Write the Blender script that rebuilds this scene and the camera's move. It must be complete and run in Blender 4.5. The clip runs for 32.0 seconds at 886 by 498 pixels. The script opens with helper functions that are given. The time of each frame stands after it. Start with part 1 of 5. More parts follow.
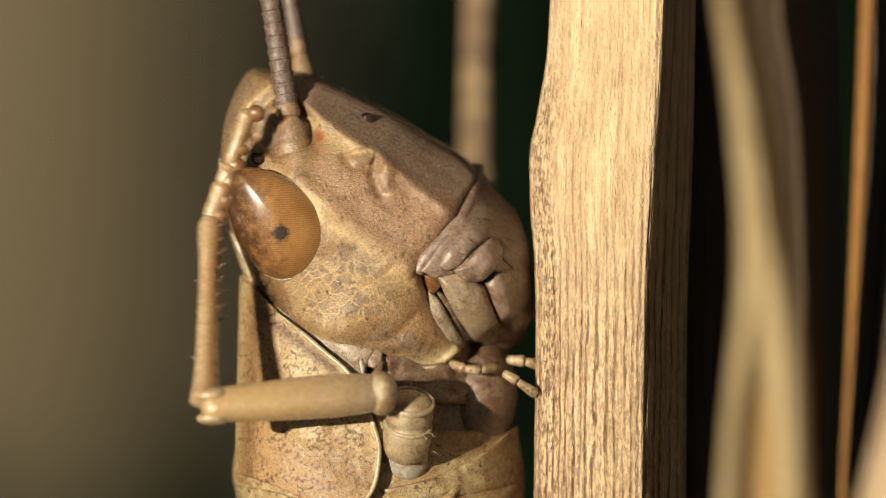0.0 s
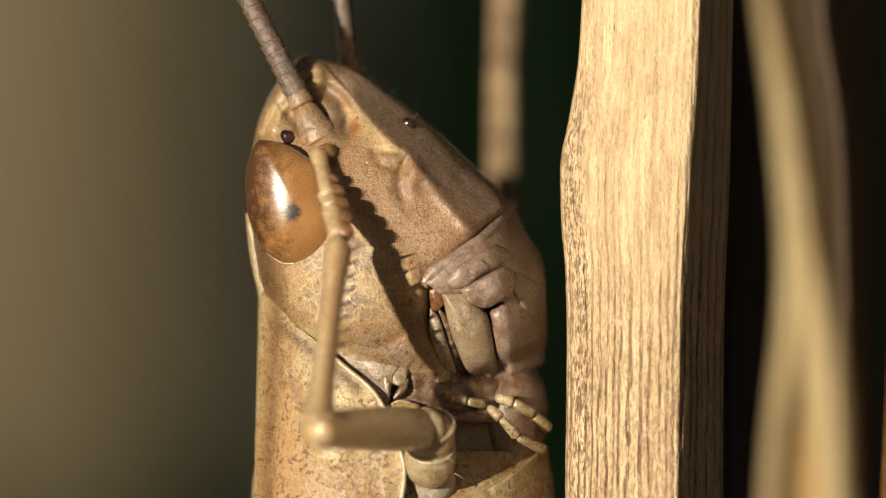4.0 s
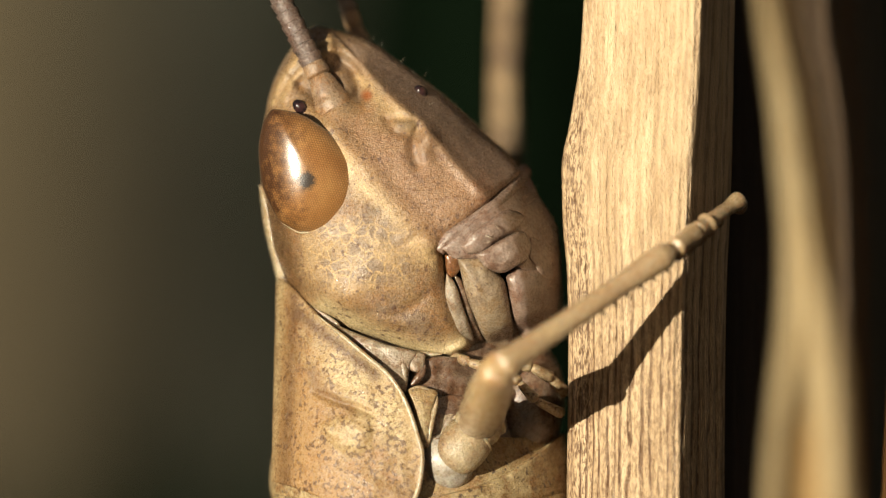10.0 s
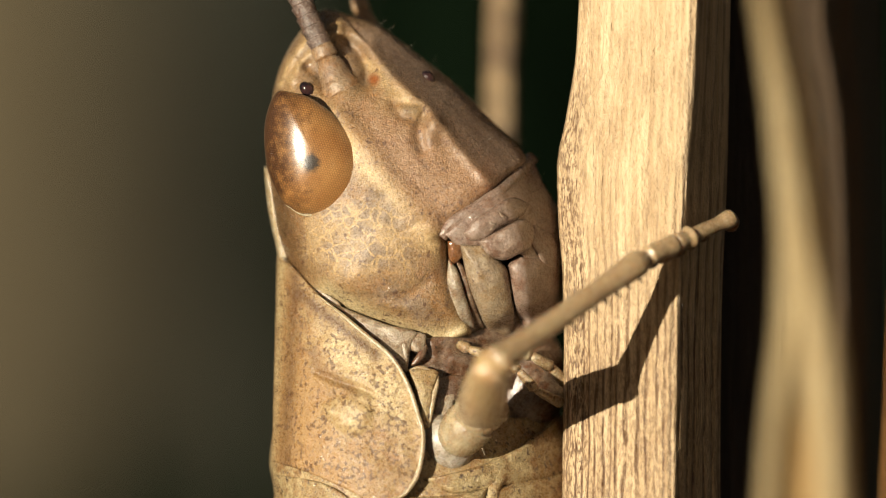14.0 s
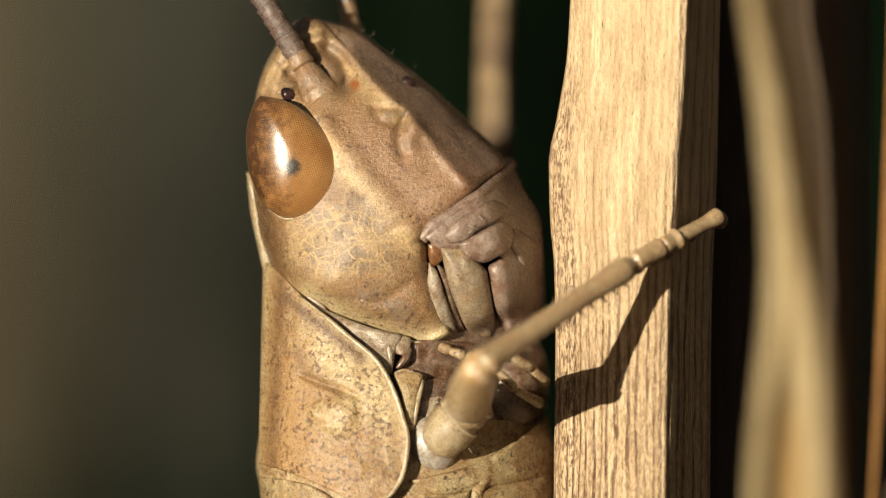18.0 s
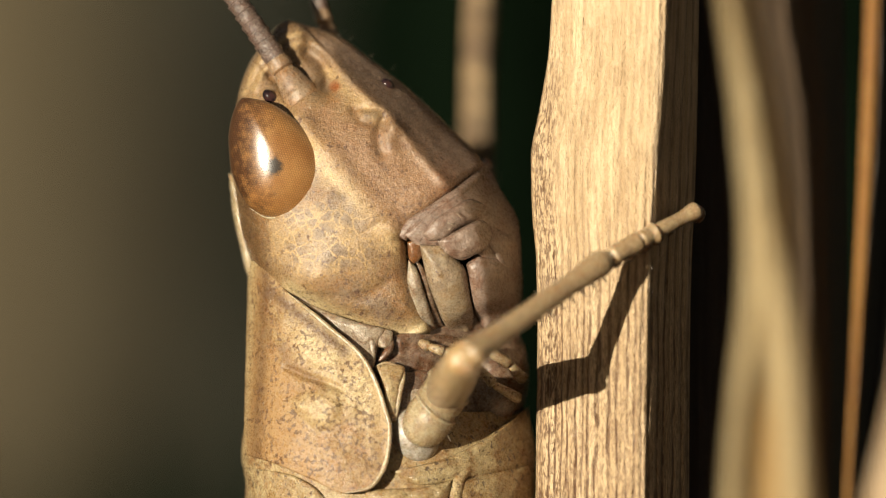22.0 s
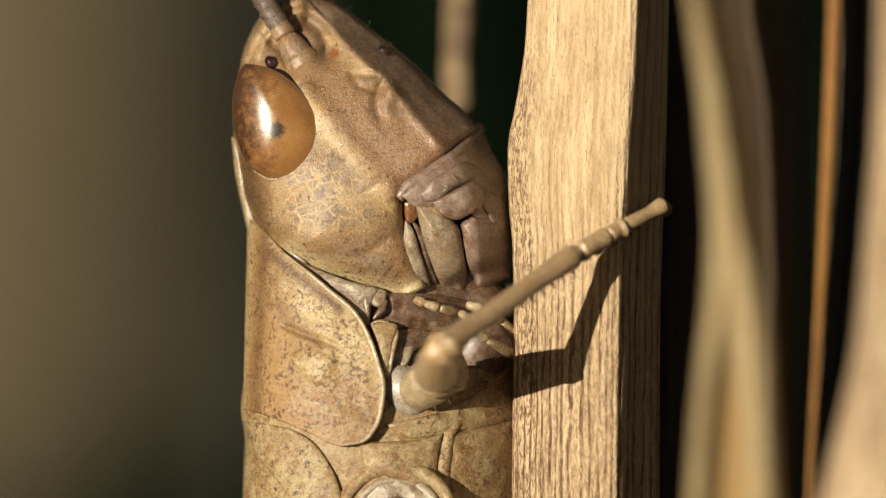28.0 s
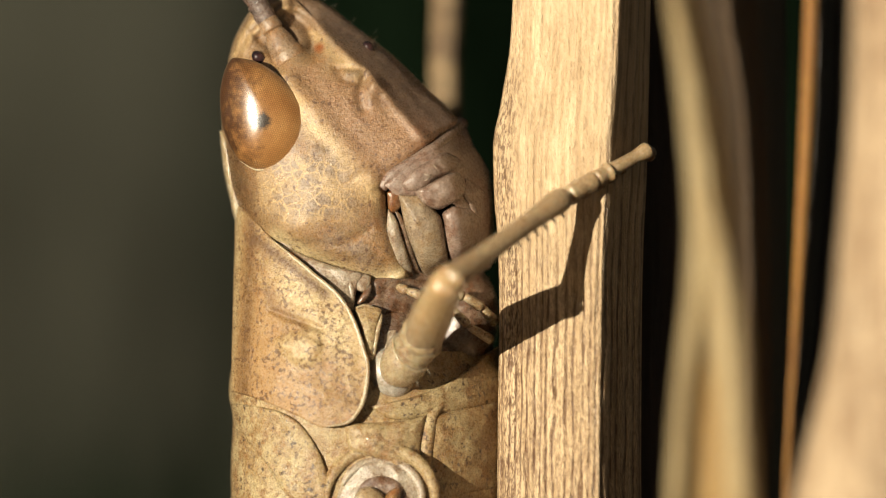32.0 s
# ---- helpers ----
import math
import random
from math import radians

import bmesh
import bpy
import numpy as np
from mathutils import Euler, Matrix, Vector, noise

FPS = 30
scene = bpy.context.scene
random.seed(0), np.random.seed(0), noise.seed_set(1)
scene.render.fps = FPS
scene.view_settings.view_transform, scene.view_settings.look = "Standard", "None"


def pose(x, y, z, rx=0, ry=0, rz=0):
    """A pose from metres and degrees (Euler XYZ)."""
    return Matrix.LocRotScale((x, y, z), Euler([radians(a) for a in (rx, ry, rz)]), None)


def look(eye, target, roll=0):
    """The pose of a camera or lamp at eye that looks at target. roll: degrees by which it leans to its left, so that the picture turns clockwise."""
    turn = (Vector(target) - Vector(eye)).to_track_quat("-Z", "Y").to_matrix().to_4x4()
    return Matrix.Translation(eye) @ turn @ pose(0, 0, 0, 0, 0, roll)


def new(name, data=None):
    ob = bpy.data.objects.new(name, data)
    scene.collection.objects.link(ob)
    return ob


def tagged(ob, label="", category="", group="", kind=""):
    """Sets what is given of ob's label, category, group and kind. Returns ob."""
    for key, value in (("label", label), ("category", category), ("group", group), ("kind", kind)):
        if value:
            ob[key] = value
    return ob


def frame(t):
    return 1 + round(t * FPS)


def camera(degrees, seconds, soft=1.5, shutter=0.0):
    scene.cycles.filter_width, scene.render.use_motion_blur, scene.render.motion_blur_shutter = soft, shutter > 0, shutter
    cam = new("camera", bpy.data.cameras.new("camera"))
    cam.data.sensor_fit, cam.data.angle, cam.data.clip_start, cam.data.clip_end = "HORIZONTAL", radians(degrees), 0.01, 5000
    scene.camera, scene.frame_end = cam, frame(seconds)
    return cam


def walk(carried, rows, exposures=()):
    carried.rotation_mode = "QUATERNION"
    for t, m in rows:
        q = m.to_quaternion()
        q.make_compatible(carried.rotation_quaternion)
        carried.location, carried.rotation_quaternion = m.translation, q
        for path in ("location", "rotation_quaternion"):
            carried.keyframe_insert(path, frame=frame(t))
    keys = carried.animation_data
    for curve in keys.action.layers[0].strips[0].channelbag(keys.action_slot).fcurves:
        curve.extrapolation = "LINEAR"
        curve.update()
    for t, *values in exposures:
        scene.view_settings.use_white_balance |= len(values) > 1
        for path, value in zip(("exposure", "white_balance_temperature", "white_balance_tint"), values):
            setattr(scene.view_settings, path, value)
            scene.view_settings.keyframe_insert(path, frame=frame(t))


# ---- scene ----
# ---- camera ----
cam = camera(4.68, 32.0, 1.1, 0.4)
walk(cam, [
    (0, look((0.000443, -0.166188, -0.000222), (0.000443, 0, -0.000222))),
    (1, look((0.000365, -0.164415, -0.000174), (0.000365, 0, -0.000174))),
    (2, look((0.000273, -0.162578, -0.000127), (0.000273, 0, -0.000127))),
    (3, look((0.000145, -0.161109, -0.000063), (0.000145, 0, -0.000063))),
    (3.5, look((0.000077, -0.160508, -0.000048), (0.000077, 0, -0.000048))),
    (5.5, look((-0.000033, -0.158643, 0.000020), (-0.000033, 0, 0.000020))),
    (6, look((-0.000080, -0.158471, 0.000003), (-0.000080, 0, 0.000003))),
    (6.5, look((-0.000040, -0.158550, -0.000005), (-0.000040, 0, -0.000005))),
    (7, look((-0.000057, -0.158555, -0.000005), (-0.000057, 0, -0.000005))),
    (7.5, look((-0.000018, -0.158706, -0.000004), (-0.000018, 0, -0.000004))),
    (8, look((-0.000019, -0.158853, -0.000004), (-0.000019, 0, -0.000004))),
    (9, look((0.000009, -0.159274, -0.000002), (0.000009, 0, -0.000002))),
    (10, look((0.000018, -0.159910, -0.000025), (0.000018, 0, -0.000025))),
    (12, look((0.000035, -0.160535, -0.000040), (0.000035, 0, -0.000040))),
    (14, look((0.000086, -0.159713, -0.000042), (0.000086, 0, -0.000042))),
    (16.5, look((0.000107, -0.160098, -0.000049), (0.000107, 0, -0.000049))),
    (17, look((0.000120, -0.160364, -0.000065), (0.000120, 0, -0.000065))),
    (18, look((0.000192, -0.161402, -0.000104), (0.000192, 0, -0.000104))),
    (19, look((0.000251, -0.162223, -0.000136), (0.000251, 0, -0.000136))),
    (20, look((0.000327, -0.163112, -0.000159), (0.000327, 0, -0.000159))),
    (21, look((0.000380, -0.163707, -0.000183), (0.000380, 0, -0.000183))),
    (22, look((0.000432, -0.164512, -0.000225), (0.000432, 0, -0.000225))),
    (23, look((0.000475, -0.165550, -0.000249), (0.000475, 0, -0.000249))),
    (24, look((0.000532, -0.166987, -0.000281), (0.000532, 0, -0.000281))),
    (25, look((0.000582, -0.168252, -0.000314), (0.000582, 0, -0.000314))),
    (27.5, look((0.000731, -0.170828, -0.000391), (0.000731, 0, -0.000391))),
    (28, look((0.000745, -0.171311, -0.000400), (0.000745, 0, -0.000400))),
    (29, look((0.000828, -0.172274, -0.000426), (0.000828, 0, -0.000426))),
    (30, look((0.000884, -0.173314, -0.000443), (0.000884, 0, -0.000443))),
    (31, look((0.000923, -0.174476, -0.000470), (0.000923, 0, -0.000470))),
    (32, look((0.000952, -0.175763, -0.000488), (0.000952, 0, -0.000488))),
], exposures=[(0, -0.10), (1, -0.06), (3, 0.0), (11, 0.0), (12, -0.08), (13, 0.0), (25, -0.04), (28, -0.2), (29, 0.0), (32, 0.0)])

# ---- light ----
SUN_EL, SUN_AZ = 4.5, 34.0          # low sun, behind the viewer and to the left
to_sun = Vector((-math.sin(radians(SUN_AZ)) * math.cos(radians(SUN_EL)),
                 -math.cos(radians(SUN_AZ)) * math.cos(radians(SUN_EL)), math.sin(radians(SUN_EL))))
world = bpy.data.worlds.new("evening_sky")
scene.world = world
world.use_nodes = True
sky = world.node_tree.nodes.new("ShaderNodeTexSky")
sky.sky_type, sky.sun_disc = "NISHITA", False
sky.sun_elevation = radians(SUN_EL)
sky.sun_rotation = math.atan2(to_sun.x, to_sun.y)
back = world.node_tree.nodes["Background"]
back.inputs["Strength"].default_value = 0.045
world.node_tree.links.new(sky.outputs["Color"], back.inputs["Color"])
sun = new("sun", bpy.data.lights.new("sun", "SUN"))
sun.data.energy, sun.data.angle, sun.data.color = 7.25, radians(0.6), (1.0, 0.922, 0.735)
sun.matrix_world = look(to_sun, (0, 0, 0))

# ---- tools ----
MM = 0.001
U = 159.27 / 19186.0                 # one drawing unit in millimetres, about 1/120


def at(a, b, y):
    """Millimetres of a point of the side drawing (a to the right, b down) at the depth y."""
    f = U * (159.27 + y) / 159.27
    return Vector((0.009 + (a - 784) * f, y, -0.002 + (441 - b) * f))


def curve(xs, ys):
    """A smooth function through knots."""
    xs, ys = np.array(xs, float), np.array(ys, float)
    m = np.gradient(ys, xs)
    d = np.diff(ys) / np.diff(xs)
    for i in range(1, len(xs) - 1):
        m[i] = 0 if d[i - 1] * d[i] <= 0 else 2 * d[i - 1] * d[i] / (d[i - 1] + d[i])

    def value(x):
        x = min(max(x, xs[0]), xs[-1])
        i = min(max(int(np.searchsorted(xs, x)) - 1, 0), len(xs) - 2)
        h = xs[i + 1] - xs[i]
        t = (x - xs[i]) / h
        return float((2 * t**3 - 3 * t**2 + 1) * ys[i] + (t**3 - 2 * t**2 + t) * h * m[i]
                     + (3 * t**2 - 2 * t**3) * ys[i + 1] + (t**3 - t**2) * h * m[i + 1])
    return value


def path2(pts):
    """A smooth curve through 2D or 3D knots, over 0..1."""
    pts = np.array(pts, float)
    s = np.concatenate([[0], np.cumsum(np.linalg.norm(np.diff(pts, axis=0), axis=1))])
    fs = [curve(s / s[-1], pts[:, i]) for i in range(pts.shape[1])]
    return lambda t: np.array([f(t) for f in fs])


def mesh(name, verts, faces, smooth=True):
    """verts in millimetres."""
    me = bpy.data.meshes.new(name)
    me.from_pydata([tuple(c * MM for c in v) for v in verts], [], faces)
    if smooth:
        me.polygons.foreach_set("use_smooth", [True] * len(me.polygons))
    bm = bmesh.new()
    bm.from_mesh(me)
    bmesh.ops.recalc_face_normals(bm, faces=bm.faces)
    bm.to_mesh(me)
    bm.free()
    return me


def part(name, me, material, parent, label=""):
    ob = new(name, me)
    if me and material:
        me.materials.clear()
        me.materials.append(material)
    ob.parent = parent
    return tagged(ob, label=label)


def grid_faces(n, m, wrap=False, flip=False):
    """Quads of n rows of m points; wrap closes each row."""
    out = []
    for i in range(n - 1):
        for j in range(m if wrap else m - 1):
            k = (j + 1) % m
            out.append((i * m + j, i * m + k, (i + 1) * m + k, (i + 1) * m + j))
    return out


def tube(name, pts, radii, n=14, flat=1.0, up=(0, 1, 0), bumps=None):
    """A closed tube along points in millimetres; flat scales it along up."""
    verts, faces = [], []
    pts = [Vector(p) for p in pts]
    for i, p in enumerate(pts):
        d = (pts[min(i + 1, len(pts) - 1)] - pts[max(i - 1, 0)]).normalized()
        e = Vector(up) - d * d.dot(Vector(up))
        e = e.normalized() if e.length > 1e-4 else d.orthogonal().normalized()
        f = d.cross(e)
        for j in range(n):
            g = 2 * math.pi * j / n
            r = radii[i] * (1 + (bumps(i, g) if bumps else 0))
            verts.append(p + e * math.cos(g) * r * flat + f * math.sin(g) * r)
    faces = grid_faces(len(pts), n, True)
    verts += [pts[0], pts[-1]]
    last = (len(pts) - 1) * n
    for j in range(n):
        faces.append((len(verts) - 2, (j + 1) % n, j))
        faces.append((len(verts) - 1, last + j, last + (j + 1) % n))
    return mesh(name, verts, faces)


def move(me, by):
    """Shifts a mesh by a vector in millimetres."""
    me.transform(Matrix.Translation(Vector(by) * MM))
    return me


# ---- materials ----
def nodes(name):
    mat = bpy.data.materials.new(name)
    mat.use_nodes = True
    nt = mat.node_tree
    return mat, nt, nt.nodes["Principled BSDF"]


def coords(nt, scale=(1000, 1000, 1000), turn=(0, 0, 0)):
    tc = nt.nodes.new("ShaderNodeTexCoord")
    mp = nt.nodes.new("ShaderNodeMapping")
    mp.inputs["Scale"].default_value = scale
    mp.inputs["Rotation"].default_value = [radians(v) for v in turn]
    nt.links.new(tc.outputs["Object"], mp.inputs["Vector"])
    return mp.outputs["Vector"]


def noise_at(nt, vec, scale, detail=4, rough=0.55):
    n = nt.nodes.new("ShaderNodeTexNoise")
    n.inputs["Scale"].default_value, n.inputs["Detail"].default_value = scale, detail
    n.inputs["Roughness"].default_value = rough
    nt.links.new(vec, n.inputs["Vector"])
    return n.outputs["Fac"]


def ramp(nt, fac, stops):
    r = nt.nodes.new("ShaderNodeValToRGB")
    e = r.color_ramp.elements
    e[0].position, e[0].color = stops[0][0], (*stops[0][1], 1)
    e[1].position, e[1].color = stops[-1][0], (*stops[-1][1], 1)
    for p, c in stops[1:-1]:
        x = e.new(p)
        x.color = (*c, 1)
    nt.links.new(fac, r.inputs["Fac"])
    return r.outputs["Color"]


def grey(v):
    return (v, v, v)


def mix(nt, fac, a, b, mode="MIX"):
    m = nt.nodes.new("ShaderNodeMix")
    m.data_type, m.blend_type = "RGBA", mode
    for sock, v in ((m.inputs[0], fac), (m.inputs[6], a), (m.inputs[7], b)):
        if isinstance(v, (int, float)):
            sock.default_value = v
        elif isinstance(v, tuple):
            sock.default_value = (*v, 1)
        else:
            nt.links.new(v, sock)
    return m.outputs[2]


def bump(nt, bsdf, heights, gloss=0.35):
    """heights: (value, distance in millimetres) one on the other; the clear skin over them is smoother by gloss."""
    for sock, k in (("Normal", 1.0), ("Coat Normal", gloss)):
        prev = None
        for h, d in heights:
            b = nt.nodes.new("ShaderNodeBump")
            b.inputs["Strength"].default_value, b.inputs["Distance"].default_value = 1.0, d * k * MM
            nt.links.new(h, b.inputs["Height"])
            if prev:
                nt.links.new(prev, b.inputs["Normal"])
            prev = b.outputs["Normal"]
        nt.links.new(prev, bsdf.inputs[sock])


def cuticle(name, light, dark, spot, spots=0.62, rough=0.36, seep=0.0, rust=(0.36, 0.17, 0.06), relief=1.0, coat=0.5):
    """Insect skin: blotches of two tones, rusty and dark specks, leathery grain."""
    mat, nt, b = nodes(name)
    v = coords(nt)
    light, dark, rust = (tuple(f * c for f, c in zip((0.80, 0.775, 0.72), k)) for k in (light, dark, rust))
    col = mix(nt, ramp(nt, noise_at(nt, v, 1.7, 6, 0.72), [(0.42, grey(0)), (0.56, grey(1))]), light, dark)
    col = mix(nt, ramp(nt, noise_at(nt, v, 4.2, 5, 0.72), [(0.47, grey(0)), (0.60, grey(0.9))]), col, rust)
    col = mix(nt, ramp(nt, noise_at(nt, v, 8.0, 5, 0.75), [(0.50, grey(0)), (0.66, grey(0.75))]), col,
              tuple(min(0.8, c * 1.22 + 0.02) for c in light))
    sp = ramp(nt, noise_at(nt, v, 11, 4, 0.65), [(spots, grey(0)), (spots + 0.04, grey(0.95))])
    few = ramp(nt, noise_at(nt, v, 2.2, 3), [(0.40, grey(0.2)), (0.58, grey(1))])
    col = mix(nt, mix(nt, 1.0, sp, few, "MULTIPLY"), col, spot)
    grain = noise_at(nt, v, 17, 4, 0.7)
    fine = noise_at(nt, v, 42, 3, 0.65)
    col = mix(nt, 0.30, col, ramp(nt, grain, [(0.36, grey(0.2)), (0.60, grey(1.2))]), "MULTIPLY")
    col = mix(nt, 0.32, col, ramp(nt, fine, [(0.38, grey(0.2)), (0.62, grey(1.2))]), "MULTIPLY")
    nt.links.new(col, b.inputs["Base Color"])
    # fine shiny flakes in a satin skin
    flake = nt.nodes.new("ShaderNodeTexVoronoi")
    flake.inputs["Scale"].default_value = 40
    nt.links.new(v, flake.inputs["Vector"])
    one = nt.nodes.new("ShaderNodeSeparateColor")
    nt.links.new(flake.outputs["Color"], one.inputs[0])
    rr = mix(nt, ramp(nt, one.outputs[0], [(0.62, grey(0)), (0.72, grey(0.85))]),
             ramp(nt, noise_at(nt, v, 11, 4), [(0.35, grey(rough - 0.10)), (0.65, grey(rough + 0.14))]), grey(0.14))
    nt.links.new(rr, b.inputs["Roughness"])
    b.inputs["Specular IOR Level"].default_value = 0.7
    b.inputs["Coat Weight"].default_value = coat
    nt.links.new(ramp(nt, noise_at(nt, v, 18, 4, 0.7), [(0.36, grey(0.18)), (0.64, grey(0.42))]), b.inputs["Coat Roughness"])
    if seep:
        b.inputs["Subsurface Weight"].default_value = seep
        b.inputs["Subsurface Radius"].default_value = (1, 0.5, 0.25)
        b.inputs["Subsurface Scale"].default_value = 0.15 * MM
    bump(nt, b, [(noise_at(nt, v, 3.5, 3), 0.016 * relief), (noise_at(nt, v, 8, 3, 0.55), 0.010 * relief), (grain, 0.013 * relief), (fine, 0.018 * relief)])
    return mat


def dry_stem(name, light, dark, fleck, gloss=0.5, grain=1.0, flecks=0.8, worn_zone=False, bands=0.0):
    """Dry straw: long fibres, dark flecks in rows, sparkling skin."""
    mat, nt, b = nodes(name)
    v = coords(nt)
    fib = noise_at(nt, coords(nt, (1000, 1000, 40)), 6.5 * grain, 4, 0.6)
    thread = noise_at(nt, coords(nt, (1000, 1000, 22)), 17 * grain, 3, 0.6)
    col = mix(nt, ramp(nt, fib, [(0.36, grey(0)), (0.60, grey(1))]), dark, light)
    col = mix(nt, ramp(nt, noise_at(nt, v, 0.9, 4), [(0.4, grey(0)), (0.7, grey(0.5))]), col, tuple(c * 0.8 for c in light))
    # soft brown blotches, longer than wide
    blot = noise_at(nt, coords(nt, (1000, 1000, 420)), 3.2 * grain, 5, 0.7)
    col = mix(nt, ramp(nt, blot, [(0.47, grey(0)), (0.62, grey(0.55))]), col, tuple(0.75 * d + 0.25 * f for d, f in zip(dark, fleck)))
    if bands:
        col = mix(nt, ramp(nt, noise_at(nt, coords(nt, (300, 300, 1000)), 1.9, 3, 0.6), [(0.46, grey(0)), (0.60, grey(bands))]), col, fleck)
    worn = ramp(nt, noise_at(nt, coords(nt, (1000, 1000, 190)), 0.75, 5, 0.65), [(0.40, grey(0.10)), (0.57, grey(1))])
    if worn_zone:
        # where the pale skin is lost the dark rows between the fibres show
        zone = nt.nodes.new("ShaderNodeVertexColor")
        zone.layer_name = "zone"
        sep = nt.nodes.new("ShaderNodeSeparateColor")
        nt.links.new(zone.outputs["Color"], sep.inputs[0])
        worn = mix(nt, 1.0, mix(nt, 0.9, worn, grey(1.0)), sep.outputs[0], "MULTIPLY")
        wander = noise_at(nt, coords(nt, (1000, 1000, 60)), 7, 4, 0.7)
        rows = ramp(nt, mix(nt, 0.30, sep.outputs[2], wander), [(0.18, grey(0)), (0.42, grey(1))])
        gaps = ramp(nt, noise_at(nt, coords(nt, (1000, 1000, 260)), 11, 5, 0.8), [(0.40, grey(0.10)), (0.54, grey(1))])
        col = mix(nt, mix(nt, 1.0, mix(nt, 1.0, rows, gaps, "MULTIPLY"), worn, "MULTIPLY"), col, fleck)
    lines = ramp(nt, thread, [(0.48, grey(0)), (0.60, grey(0.35 if worn_zone else 0.9))])
    col = mix(nt, mix(nt, 1.0, lines, worn, "MULTIPLY"), col, tuple(0.5 * (d + f) for d, f in zip(dark, fleck)))
    fl = ramp(nt, noise_at(nt, coords(nt, (1000, 1000, 330)), 24 * grain, 4, 0.75), [(0.47, grey(0)), (0.56, grey(flecks))])
    col = mix(nt, mix(nt, 1.0, fl, sep.outputs[1] if worn_zone else worn, "MULTIPLY"), col, fleck)
    nt.links.new(col, b.inputs["Base Color"])
    nt.links.new(ramp(nt, fib, [(0.3, grey(gloss + 0.1)), (0.7, grey(gloss - 0.06))]), b.inputs["Roughness"])
    fine = noise_at(nt, coords(nt, (1000, 1000, 420)), 26, 3, 0.65)
    bump(nt, b, [(fib, 0.03), (thread, 0.03), (fine, 0.055)])
    return mat


MOUTH = cuticle("mauve_cuticle", (0.41, 0.30, 0.245), (0.30, 0.205, 0.165), (0.10, 0.05, 0.035), 0.60, rust=(0.25, 0.13, 0.085), relief=0.8, coat=0.7)
JAW = cuticle("jaw_cuticle", (0.47, 0.365, 0.25), (0.35, 0.255, 0.18), (0.11, 0.06, 0.04), 0.62, 0.34, rust=(0.38, 0.24, 0.12), relief=0.8, coat=0.5)
SHIELD = cuticle("straw_cuticle", (0.56, 0.43, 0.235), (0.42, 0.27, 0.12), (0.09, 0.05, 0.03), 0.57, 0.44, rust=(0.34, 0.18, 0.07), coat=0.2)
SADDLE = cuticle("saddle_cuticle", (0.49, 0.365, 0.195), (0.41, 0.275, 0.13), (0.12, 0.06, 0.03), 0.60, 0.48, rust=(0.38, 0.18, 0.06), coat=0.3)
nt, b = SADDLE.node_tree, SADDLE.node_tree.nodes["Principled BSDF"]
zone = nt.nodes.new("ShaderNodeVertexColor")
zone.layer_name = "zone"
sep = nt.nodes.new("ShaderNodeSeparateColor")
nt.links.new(zone.outputs["Color"], sep.inputs[0])
blot = ramp(nt, noise_at(nt, coords(nt), 4, 5, 0.7), [(0.30, grey(0.55)), (0.56, grey(1))])
col = mix(nt, mix(nt, 1.0, sep.outputs[0], blot, "MULTIPLY"), b.inputs["Base Color"].links[0].from_socket, (0.55, 0.455, 0.275))
col = mix(nt, mix(nt, 1.0, sep.outputs[2], blot, "MULTIPLY"), col, (0.42, 0.265, 0.125))
col = mix(nt, ramp(nt, noise_at(nt, coords(nt), 2.6, 5, 0.7), [(0.48, grey(0)), (0.66, grey(0.55))]), col, (0.37, 0.225, 0.095))
specks = ramp(nt, noise_at(nt, coords(nt), 15, 3, 0.55), [(0.53, grey(0)), (0.585, grey(0.9))])
clump = ramp(nt, noise_at(nt, coords(nt), 2.8, 3), [(0.40, grey(0.2)), (0.54, grey(1))])
col = mix(nt, ramp(nt, noise_at(nt, coords(nt), 22, 4, 0.7), [(0.46, grey(0)), (0.60, grey(0.6))]), col, (0.29, 0.165, 0.065))
col = mix(nt, mix(nt, 1.0, sep.outputs[1], blot, "MULTIPLY"), col, (0.13, 0.068, 0.026))
col = mix(nt, mix(nt, 1.0, specks, clump, "MULTIPLY"), col, (0.12, 0.06, 0.025))
col = mix(nt, 1.0, col, (0.94, 0.855, 0.73), "MULTIPLY")
nt.links.new(col, b.inputs["Base Color"])
PALE = cuticle("pale_cuticle", (0.60, 0.48, 0.31), (0.46, 0.32, 0.175), (0.14, 0.07, 0.035), 0.58, 0.33, 0.25, (0.33, 0.20, 0.10))
RIM = cuticle("rim_cuticle", (0.57, 0.47, 0.33), (0.46, 0.355, 0.225), (0.3, 0.2, 0.12), 0.7, 0.22, 0.2, (0.44, 0.31, 0.17), 0.4)
BLUISH = cuticle("bluish_cuticle", (0.62, 0.57, 0.52), (0.50, 0.44, 0.38), (0.2, 0.15, 0.11), 0.70, 0.33, 0.25, (0.34, 0.27, 0.2), 0.5)
SKIN = cuticle("pale_neck_skin", (0.55, 0.46, 0.36), (0.43, 0.335, 0.25), (0.14, 0.08, 0.05), 0.60, 0.3, 0.2, (0.26, 0.15, 0.08), 0.8, 0.7)
MEMBRANE = cuticle("brown_membrane", (0.29, 0.20, 0.145), (0.15, 0.09, 0.06), (0.05, 0.03, 0.02), 0.6, 0.33, 0.2, (0.17, 0.075, 0.035), 0.5, 0.7)
